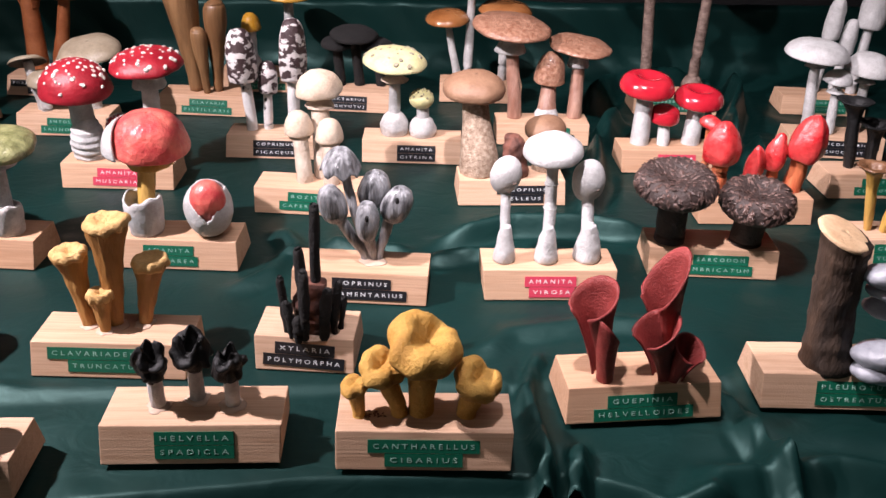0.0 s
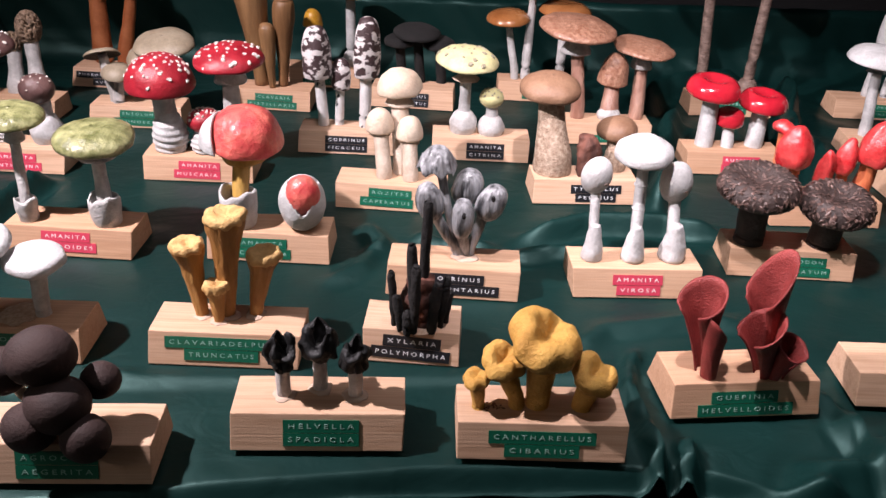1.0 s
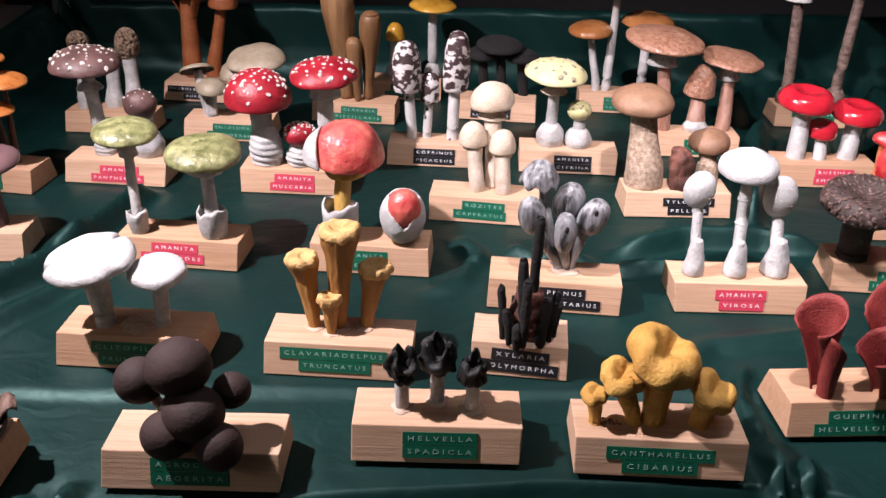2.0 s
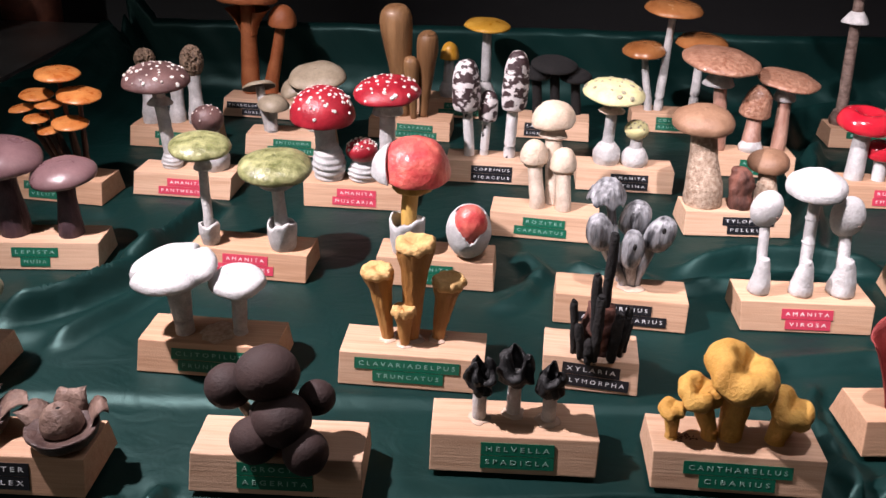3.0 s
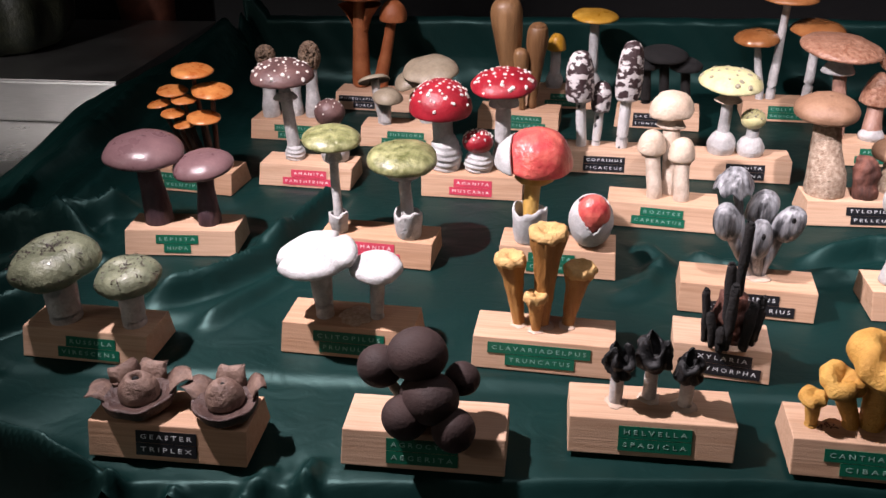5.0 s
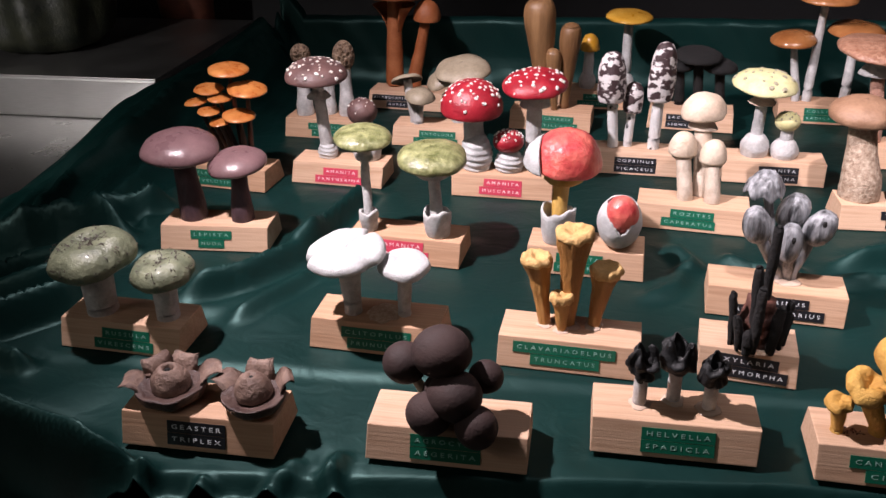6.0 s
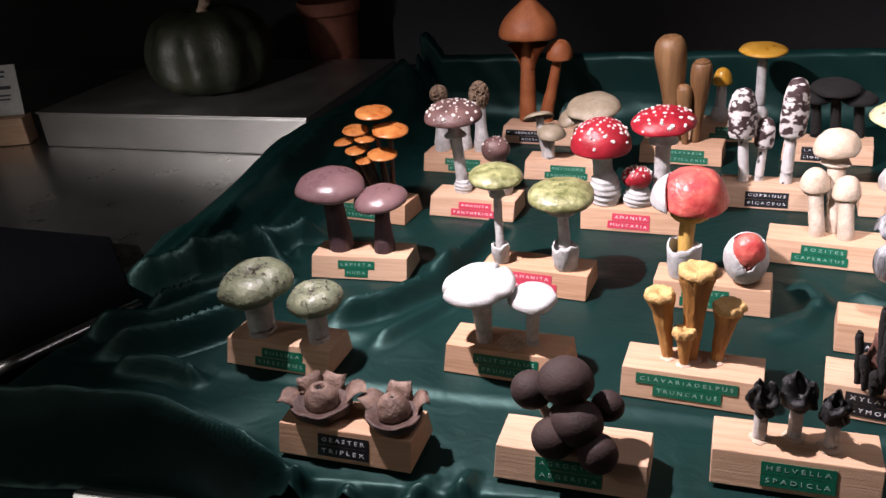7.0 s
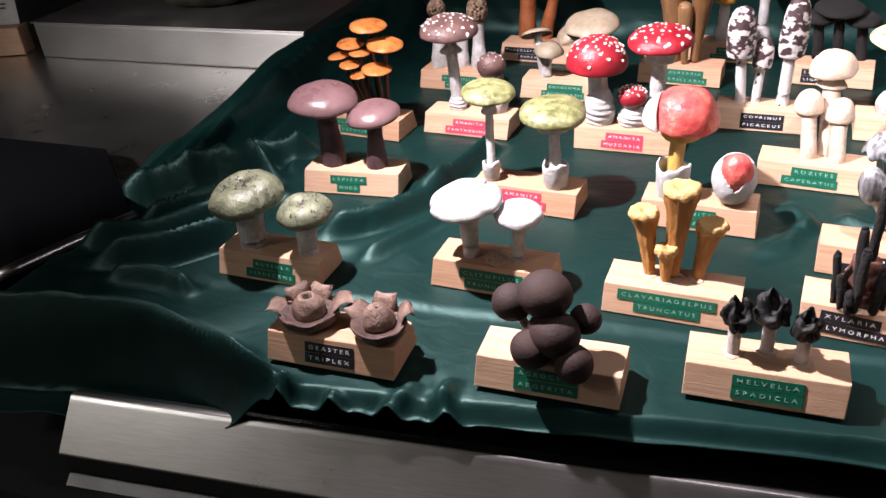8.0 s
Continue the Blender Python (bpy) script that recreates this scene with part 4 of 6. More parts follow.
def chanterelle():
    ob = block("can", "cluster of golden yellow chanterelles on a pine block, green label", ("CANTHARELLUS", "CIBARIUS"), "g", 0.5, down=0.0045)
    specs = [(-0.021, 0.379, -0.023, 0.379, 0.043, 0.0165, 0.0040, (0, -8), 0.5), (0.002, 0.380, -0.0080, 0.383, 0.0530, 0.0272, 0.0050, (-14, 6), 1.0),
             (0.014, 0.382, 0.016, 0.387, 0.0655, 0.0445, 0.0078, (-12, 14), 1.0), (0.040, 0.379, 0.0460, 0.381, 0.0448, 0.0285, 0.0062, (-14, 18), 1.0)]
    for i, (bx, by, cx, cy, z, w, r0, tilt, deep) in enumerate(specs):
        stem(ob, bx, by, cx, cy, z, r0 * 0.95, r0 * 1.25, CHANTERELLE, 0, 0.0005)
        r = w / 2
        prof = [(0, r * (0.42 - 0.45 * deep)), (r * 0.26, r * (0.44 - 0.22 * deep)), (r * 0.55, r * 0.43), (r * 0.84, r * 0.34), (r, r * 0.02), (r * 0.92, -r * 0.32), (r * 0.62, -r * 0.46), (r * 0.30, -r * 0.52), (0, -r * 0.52)]
        bm = bmesh.new()
        m = Matrix.Translation((cx, cy, z)) @ Euler((radians(-tilt[0]), radians(tilt[1]), 0)).to_matrix().to_4x4()
        lathe(bm, prof, m, 56, 34, r * 0.09, 1.1 / r, i * 2.0, (3, 0.06), None, 0.20)
        back = m.inverted()
        for v in bm.verts:
            p = back @ v.co
            if p.z > -r * 0.2:
                a = math.atan2(p.y, p.x)
                for at, deep_cut, wide in ((1.0, 0.24, 0.45), (-2.2, 0.15, 0.40), (-0.55, 0.07, 0.5)):
                    off = abs((a - at + math.pi) % (2 * math.pi) - math.pi)
                    p.z -= deep * deep_cut * r * math.exp(-(off / wide) ** 2) * min(p.xy.length / (0.35 * r), 1.0)
                v.co = m @ p
        part("cap", bm, CHANTERELLE, ob)
    bm = bmesh.new()
    rnd = random.Random(4)
    for k in range(26):
        ball(bm, (-0.013 + rnd.gauss(0, 0.004), 0.379 + rnd.gauss(0, 0.002), TOP + 0.0004), (0.0012, 0.0004, 0.0003), 0, 1, 0, (0, 0, rnd.uniform(0, 180)), 1)
    tagged(part("moss_crumbs", bm, BARK_BROWN, ob, "reddish brown crumbs"), kind="stuff")


chanterelle()


def guepinia():
    ob = block("gue", "brick-red funnel-shaped jelly fungi on a pine block, green label", ("GUEPINIA", "HELVELLOIDES"), "g", (0.485, 0.495), tilt=0.5, down=0.0055)
    funnel_shell(ob, (0.126, 0.414, TOP - 0.001), (-0.010, 0.004), 0.056, 0.0058, 0.0132, JELLY_RED, 0.16, 215, 60, curl=0.10, seed=1)
    funnel_shell(ob, (0.127, 0.409, TOP - 0.001), (-0.003, -0.001), 0.040, 0.0050, 0.0080, JELLY_RED, 0.25, 30, 80, curl=0.05, seed=2)
    funnel_shell(ob, (0.166, 0.417, TOP - 0.001), (-0.008, 0.005), 0.068, 0.0058, 0.0124, JELLY_RED, 0.30, 200, 95, curl=0.08, seed=3)
    funnel_shell(ob, (0.163, 0.411, TOP - 0.001), (-0.010, -0.002), 0.040, 0.0055, 0.0128, JELLY_RED, 0.22, 200, 70, curl=0.10, seed=4)
    funnel_shell(ob, (0.170, 0.410, TOP - 0.001), (0.006, -0.003), 0.026, 0.0060, 0.0092, JELLY_RED, 0.22, -70, 40, curl=0.06, seed=5)


guepinia()


def oyster():
    ob = block("ple", "grey oyster mushrooms on a cut branch standing on a pine block", ("PLEUROTUS", "OSTREATUS"), "g", 0.58, down=0.004)
    bm = bmesh.new()
    tube(bm, [(0.274, 0.424, TOP - 0.002), (0.270, 0.425, 0.045), (0.267, 0.427, 0.080), (0.265, 0.428, 0.112)], [0.0168, 0.0136, 0.0140, 0.0150], 32, 26, 0.0016, 130, 2)
    for v in bm.verts:
        v.co.z -= (0.30 * (v.co.x - 0.263) - 0.25 * (v.co.y - 0.428)) * smooth(0.06, 0.112, v.co.z)
    branch = part("branch", bm, BARK, ob, "brown bark-covered branch stub")
    bm = bmesh.new()
    m = Matrix.Translation((0.263, 0.428, 0.1118)) @ Euler((radians(14), radians(17), 0)).to_matrix().to_4x4()
    lathe(bm, [(0, 0.0016), (0.008, 0.0015), (0.0150, 0.0012), (0.0160, 0.0), (0.0150, -0.001), (0, -0.001)], m, 32, 12, 0.0003, 200, 1, (0, 0), None, 0.05)
    part("cut_face", bm, CUT_WOOD, branch, "pale slanted cut end")
    for i, (x, y, z, rx, ry, h, tx, tz) in enumerate(((0.296, 0.418, 0.088, 0.020, 0.015, 0.008, -14, 10), (0.300, 0.420, 0.075, 0.016, 0.013, 0.006, -10, -5), (0.303, 0.408, 0.038, 0.025, 0.018, 0.010, -18, 12),
                                                      (0.300, 0.406, 0.026, 0.020, 0.015, 0.007, -12, 0), (0.306, 0.428, 0.060, 0.018, 0.014, 0.007, -8, 20))):
        bm = bmesh.new()
        ball(bm, (x, y, z), (rx, ry, h), 0.0022, 60, i * 3.0, (tx, 8, tz), 4)
        part("cap", bm, OYSTER, ob)


oyster()


def green_russula():
    ob = block("rus", "two grey-green cracked russulas on a pine block, green label", ("RUSSULA", "VIRESCENS"), "g", (0.56, 0.54), tilt=-0.5, down=0.0045)
    for i, (bx, by, cx, z, w, h, r) in enumerate(((-0.533, 0.450, -0.531, 0.0665, 0.0625, 0.0185, 0.0125), (-0.478, 0.447, -0.4755, 0.0590, 0.0460, 0.0140, 0.0092))):
        stem(ob, bx, by, cx, by, z + 0.008, r * 0.95, r, OFFWHITE, 0, 0.0005)
        rr = w / 2
        prof = [(0, h * 0.72), (rr * 0.2, h * 0.80), (rr * 0.5, h * 0.90), (rr * 0.82, h * 0.68), (rr, h * 0.22), (rr * 0.95, -h * 0.18), (rr * 0.75, -h * 0.30), (rr * 0.35, -h * 0.15), (0, -h * 0.15)]
        c = cap(ob, cx, by, z, prof, [MOSS, OFFWHITE], (4, -4), 0.0014, 40, 56, 0.75, edge=0.10, n=34)
        # short cracks laid over the skin
        bm = bmesh.new()
        rnd = random.Random(i + 3)
        m = Matrix.Translation((cx, by, z)) @ Euler((radians(4), radians(-4), 0)).to_matrix().to_4x4()
        pts = spline(prof[:6], 60)
        for k in range(150 if i == 0 else 90):
            r1, z1 = pts[rnd.randrange(6, 50)]
            a = rnd.uniform(0, 6.28)
            d = rnd.uniform(0, 3.14)
            c0 = Vector((r1 * math.cos(a), r1 * math.sin(a), z1))
            nrm = Vector((c0.x, c0.y, (z1 - h * 0.2) * 2.2)).normalized()
            q = nrm.to_track_quat("Z", "Y")
            ln = rnd.uniform(0.0015, 0.0042)
            u = q @ Vector((math.cos(d), math.sin(d), 0)) * ln
            s = q @ Vector((-math.sin(d), math.cos(d), 0)) * 0.00045
            up = nrm * 0.0011
            bm.faces.new([bm.verts.new(m @ (c0 + p)) for p in (-u - up, s + up, u - up, -s + up)])
        tagged(part("crack_pattern", bm, SARC_STEM, c, "short dark cracks in the skin", False), kind="stuff")


green_russula()


def clitopilus():
    ob = block("cli", "two matt white lobed caps on a pine block, green label", ("CLITOPILUS", "PRUNULUS"), "g", 0.52, down=0.004)
    stem(ob, -0.341, 0.471, -0.342, 0.471, 0.071, 0.0068, 0.0088, OFFWHITE, 0, 0.0004)
    stem(ob, -0.302, 0.472, -0.300, 0.472, 0.062, 0.0050, 0.0056, OFFWHITE, 0, 0.0004)
    for x, y, z, w, h, cuts, tilt in ((-0.3425, 0.471, 0.0715, 0.0600, 0.0068, ((1.05, 0.30, 0.10), (3.55, 0.28, 0.09), (5.6, 0.12, 0.2)), (5, -5)), (-0.300, 0.472, 0.0630, 0.0380, 0.0058, (), (4, 4))):
        r = w / 2
        prof = [(0, h * 0.75), (r * 0.25, h * 0.88), (r * 0.6, h), (r * 0.90, h * 0.72), (r, h * 0.1), (r * 0.95, -h * 0.35), (r * 0.6, -h * 0.45), (r * 0.25, -h * 0.7), (0, -h * 0.7)]
        cap(ob, x, y, z, prof, [WHITE, OFFWHITE], tilt, 0.0006, 60, 72, 0.68, edge=0.10, n=28, notches=cuts)
    bm = bmesh.new()
    lathe(bm, [(0, 0.001), (0.010, 0.0008), (0.013, 0), (0, -0.0003)], Matrix.Translation((-0.318, 0.472, TOP)), 26, 10, 0.0005, 260, 2, (0, 0), None, 0.4)
    part("sawdust_patch", bm, SAWDUST, ob, "pale sawdust glued to the wood")


clitopilus()


def clavariadelphus():
    ob = block("cla", "four ochre club fungi with flat wrinkled tops, pine block, green label", ("CLAVARIADELPUS", "TRUNCATUS"), "g", (0.48, 0.49), down=0.003)
    for i, (bx, by, cx, cy, z, w) in enumerate(((-0.198, 0.472, -0.206, 0.481, 0.0715, 0.0215), (-0.182, 0.473, -0.180, 0.482, 0.0925, 0.0268), (-0.164, 0.474, -0.157, 0.482, 0.0645, 0.0225), (-0.186, 0.464, -0.187, 0.469, 0.0480, 0.0165))):
        r = w / 2
        bm = bmesh.new()
        hgt = z - TOP
        n, rings, seg = 26, [], 44
        for j in range(n):
            f = j / (n - 1)
            c = Vector((bx + (cx - bx) * f, by + (cy - by) * f, TOP - 0.002 + hgt * f))
            rad = r * (0.36 + 0.45 * f ** 1.2 + 0.15 * smooth(0.75, 0.95, f))
            rings.append([bm.verts.new(c + Vector((math.cos(a), math.sin(a), 0)) * rad * (1 + 0.05 * f * math.cos(9 * a + i) + 0.03 * math.cos(5 * a + 2 * i))) for a in np.linspace(0, 2 * math.pi, seg + 1)[:-1]])
        skin(bm, rings, True, None, True, False)
        bmesh.ops.recalc_face_normals(bm, faces=bm.faces[:])
        rough_up(bm, bm.verts, 0.0006, 150, i)
        club = part("club", bm, OCHRE, ob)
        bm = bmesh.new()
        prof = [(0, -0.0022), (r * 0.12, -0.001), (r * 0.45, 0.0012), (r * 0.85, 0.0022), (r * 1.05, -0.0008), (r * 0.98, -0.004), (r * 0.6, -0.004), (0, -0.004)]
        lathe(bm, prof, Matrix.Translation((cx, cy, z)), 44, 22, 0.0011, 190, i * 2 + 1, (9, 0.05), None, 0.12)
        part("flat_top", bm, OCHRE_TOP, club, "wrinkled pale yellow top")
        glue_dab(ob, bx, by, r * 0.60)


clavariadelphus()


def xylaria():
    ob = block("xyl", "black finger-like fungi on dead wood, small pine block, black label", ("XYLARIA", "POLYMORPHA"), "k", (0.50, 0.49), tilt=-2.2, down=0.004)
    bm = bmesh.new()
    tube(bm, [(-0.053, 0.468, TOP - 0.002), (-0.054, 0.469, 0.037), (-0.053, 0.470, 0.056)], [0.0130, 0.0120, 0.0090], 26, 18, 0.0030, 150, 4)
    part("dead_wood", bm, BARK_BROWN, ob, "reddish brown rotten wood")
    fingers = [(-0.070, 0.463, -0.073, 0.062, 0.0034), (-0.066, 0.457, -0.069, 0.048, 0.0038), (-0.057, 0.460, -0.060, 0.084, 0.0042), (-0.052, 0.470, -0.050, 0.108, 0.0040), (-0.058, 0.453, -0.057, 0.072, 0.0042),
               (-0.040, 0.460, -0.036, 0.060, 0.0034), (-0.046, 0.455, -0.043, 0.058, 0.0045), (-0.062, 0.452, -0.062, 0.040, 0.0040), (-0.036, 0.466, -0.033, 0.046, 0.0030)]
    for i, (x, y, tx, z, r) in enumerate(fingers):
        r *= 0.78
        bm = bmesh.new()
        tube(bm, [(x, y, TOP - 0.001), (x * 0.6 + tx * 0.4, y, TOP + (z - TOP) * 0.45), (tx, y + 0.002, z - r), (tx, y + 0.002, z)], [r * 0.8, r * 1.05, r, r * 0.35], 14, 16, 0.0009, 170, i)
        part("finger", bm, CHARCOAL, ob)
    glue_dab(ob, -0.052, 0.466, 0.0165, SAWDUST)


xylaria()


def wood_blewit():
    ob = block("lep", "two mauve blewits with satin caps on a pine block, green label", ("LEPISTA", "NUDA"), "g", (0.48, 0.48), down=0.004)
    simple(ob, -0.532, 0.613, -0.541, 0.0835, 0.070, 0.0182, 0.0128, 0.0092, MAUVE, MAUVE_STEM, (4, 4), None, 0, 0.626, 0.0005, 0.20, 0.0105)
    simple(ob, -0.484, 0.613, -0.488, 0.0715, 0.0550, 0.0140, 0.0105, 0.0072, MAUVE, MAUVE_STEM, (4, -3), None, 0, 0.626, 0.0005, 0.20, 0.0082)


wood_blewit()


def death_cap():
    ob = block("pha", "two olive green death caps in white cups, pine block, red label", ("AMANITA", "PHALLOIDES"), "r", (0.48, 0.46), down=0.003)
    simple(ob, -0.362, 0.606, -0.366, 0.1030, 0.0510, 0.0098, 0.0042, 0.0038, GREEN_CAP, OFFWHITE, (4, 3), None, 0, 0.620, 0.0008, 0.25)
    volva(ob, -0.362, 0.606, TOP, 0.0088, 0.019, OFFWHITE, True, 3, 4)
    ring_skirt(ob, -0.365, 0.618, 0.094, 0.0045, 0.0080, 0.008, OFFWHITE)
    simple(ob, -0.299, 0.602, -0.305, 0.0875, 0.0620, 0.0125, 0.0060, 0.0050, GREEN_CAP, OFFWHITE, (5, 3), None, 0, 0.619, 0.0010, 0.32)
    volva(ob, -0.299, 0.602, TOP, 0.0128, 0.024, OFFWHITE, True, 2, 7)
    ring_skirt(ob, -0.304, 0.616, 0.082, 0.0060, 0.0145, 0.008, OFFWHITE)


death_cap()


def caesar():
    ob = block("cae", "orange-red Caesar's mushroom and a white egg on a pine block", ("AMANITA", "CAESAREA"), "g", (0.45, 0.46), down=0.004)
    stem(ob, -0.195, 0.606, -0.1915, 0.628, 0.090, 0.0062, 0.0076, YELLOW_STEM, -0.001, 0.0004)
    ring_skirt(ob, -0.192, 0.627, 0.083, 0.0080, 0.0175, 0.012, YELLOW_STEM)
    volva(ob, -0.195, 0.604, TOP, 0.0155, 0.030, WHITE, True, 2, 3)
    c = cap(ob, -0.1900, 0.630, 0.0835, dome(0.0308, 0.0285, 0.06), [RED_ORANGE, YELLOW_STEM], (6, 3), 0.0012, 55, 44, edge=0.06)
    bm = bmesh.new()
    m = Matrix.Translation((-0.1935, 0.628, 0.0825)) @ Euler((radians(6), radians(3), 0)).to_matrix().to_4x4()
    ball(bm, (0, 0, 0), (0.0330, 0.0275, 0.0285), 0.0008, 70, 2)
    for co, no in (((-0.0145, 0, 0), (1, -0.12, 0.25)), ((0, 0, -0.001), (0, 0, -1))):
        bmesh.ops.bisect_plane(bm, geom=bm.verts[:] + bm.edges[:] + bm.faces[:], plane_co=co, plane_no=no, clear_outer=True)
    bm.transform(m)
    ob2 = part("veil_patch", bm, WHITE, c, "white remnant of the veil")
    mod = ob2.modifiers.new("thickness", "SOLIDIFY")
    mod.thickness, mod.offset = 0.0016, 0
    # the egg
    bm = bmesh.new()
    ball(bm, (-0.144, 0.599, 0.0445), (0.0185, 0.0180, 0.0235), 0.0007, 70, 4, (0, 0, 0), 5)
    bmesh.ops.delete(bm, geom=[v for v in bm.verts if v.co.z > 0.0400 + 1.35 * abs(v.co.x + 0.1425) and v.co.y < 0.604 and abs(v.co.x + 0.143) < 0.012], context="VERTS")
    egg = part("egg_shell", bm, WHITE, ob, "white egg-shaped veil split open")
    mod = egg.modifiers.new("thickness", "SOLIDIFY")
    mod.thickness, mod.offset = 0.0018, -1
    bm = bmesh.new()
    ball(bm, (-0.143, 0.5945, 0.0530), (0.0140, 0.0140, 0.0165), 0.0006, 70, 9)
    part("young_cap", bm, RED_ORANGE, ob, "shiny red cap inside the egg")


caesar()


def ink_cap():
    ob = block("atr", "cluster of silvery grey ink caps on a pine block, black label", ("COPRINUS", "ATRAMENTARIUS"), "k", (0.52, 0.52), down=0.004)
    for i, (x, y, z, w, h, tilt) in enumerate(((-0.042, 0.556, 0.0570, 0.0205, 0.028, (4, -14)), (-0.018, 0.576, 0.0600, 0.0235, 0.028, (6, 14)), (-0.020, 0.550, 0.0445, 0.0175, 0.029, (-4, 0)), (-0.003, 0.560, 0.0560, 0.0222, 0.027, (2, 24)))):
        stem(ob, -0.017 + (i - 1.5) * 0.003, 0.558, x, y, z + 0.004, 0.0036, 0.0045, SILVER, 0, 0.0005)
        r = w / 2
        prof = [(0, h), (r * 0.55, h * 0.93), (r * 0.9, h * 0.68), (r, h * 0.38), (r * 0.85, h * 0.10), (r * 0.5, -h * 0.06), (0, -h * 0.06)]
        c = cap(ob, x, y, z, prof, [SILVER, SILVER], tilt, 0.0006, 90, 40, 0.9, ridge=(14, 0.025), edge=0.04)
        bm = bmesh.new()
        ball(bm, (x + tilt[1] * 0.0002, y - r * 0.90, z + h * 0.66), (0.0016, 0.0012, 0.0028), 0.0003, 300, i, (0, 0, 0), 2)
        part("hole", bm, CHARCOAL, c, "dark torn spot")
    stem(ob, -0.023, 0.566, -0.039, 0.574, 0.098, 0.0034, 0.0036, SILVER, 0, 0.0004)
    bm = bmesh.new()
    prof = [(0, 0.0165), (0.005, 0.0158), (0.0095, 0.0115), (0.0125, 0.0055), (0.0148, 0.000), (0.0138, -0.001), (0.011, 0.005), (0.006, 0.011), (0, 0.0125)]
    rings = lathe(bm, prof, Matrix.Translation((-0.0395, 0.574, 0.0895)) @ Euler((radians(6), radians(5), 0)).to_matrix().to_4x4(), 40, 28, 0.0006, 90, 3, (8, 0.05))
    for v in bm.verts:
        if v.co.z < 0.0955:
            v.co.z += 0.0024 * math.cos(7 * math.atan2(v.co.y - 0.574, v.co.x + 0.0395))
    part("cap", bm, SILVER, ob, "open split silvery cap")
    glue_dab(ob, -0.017, 0.556, 0.010)


ink_cap()


def destroying_angel():
    ob = block("vir", "three pure white destroying angels on a pine block, red label", ("AMANITA", "VIROSA"), "r", (0.50, 0.51), down=0.0045)
    for i, (bx, by, cx, z, rx, rz, r) in enumerate(((0.083, 0.556, 0.083, 0.0850, 0.0115, 0.0152, 0.0036), (0.147, 0.558, 0.146, 0.0795, 0.0125, 0.0168, 0.0044))):
        stem(ob, bx, by, cx, by + 0.017, z, r * 1.15, r, WHITE, 0, 0.0004)
        bulb(ob, bx, by, TOP, 0.0085 + 0.0022 * i, 0.030, WHITE, 0, "volva")
        by += 0.017
        bm = bmesh.new()
        ball(bm, (cx, by, z), (rx, rx, rz), 0.0007, 60, i, (0, 14 if i == 0 else 4, 0))
        c = part("cap", bm, WHITE, ob)
        bm = bmesh.new()
        ball(bm, (cx + 0.005, by - rx * 0.88, z - 0.003), (0.0016, 0.0010, 0.0011), 0, 1, 0, (0, 0, 0), 2)
        part("pit", bm, GILL, c, "small dark pit")
    simple(ob, 0.116, 0.556, 0.117, 0.1030, 0.0450, 0.0172, 0.0046, 0.0044, WHITE, WHITE, (6, -3), None, 0, 0.574, 0.0008, 0.16, None, 50, 0.06, 0.0004, 0.72)
    bulb(ob, 0.115, 0.555, TOP, 0.0088, 0.030, WHITE, 0, "volva")
    for z in (0.062, 0.080):
        bm = bmesh.new()
        lathe(bm, [(0.0042, 0.0006), (0.0053, 0.0002), (0.0050, -0.0007), (0.0040, -0.0005)], Matrix.Translation((0.1165, 0.556 + (z - TOP) * 0.22, z)), 20, 8, 0.0004, 200, z * 90)
        part("fibre_band", bm, WHITE, ob)


destroying_angel()


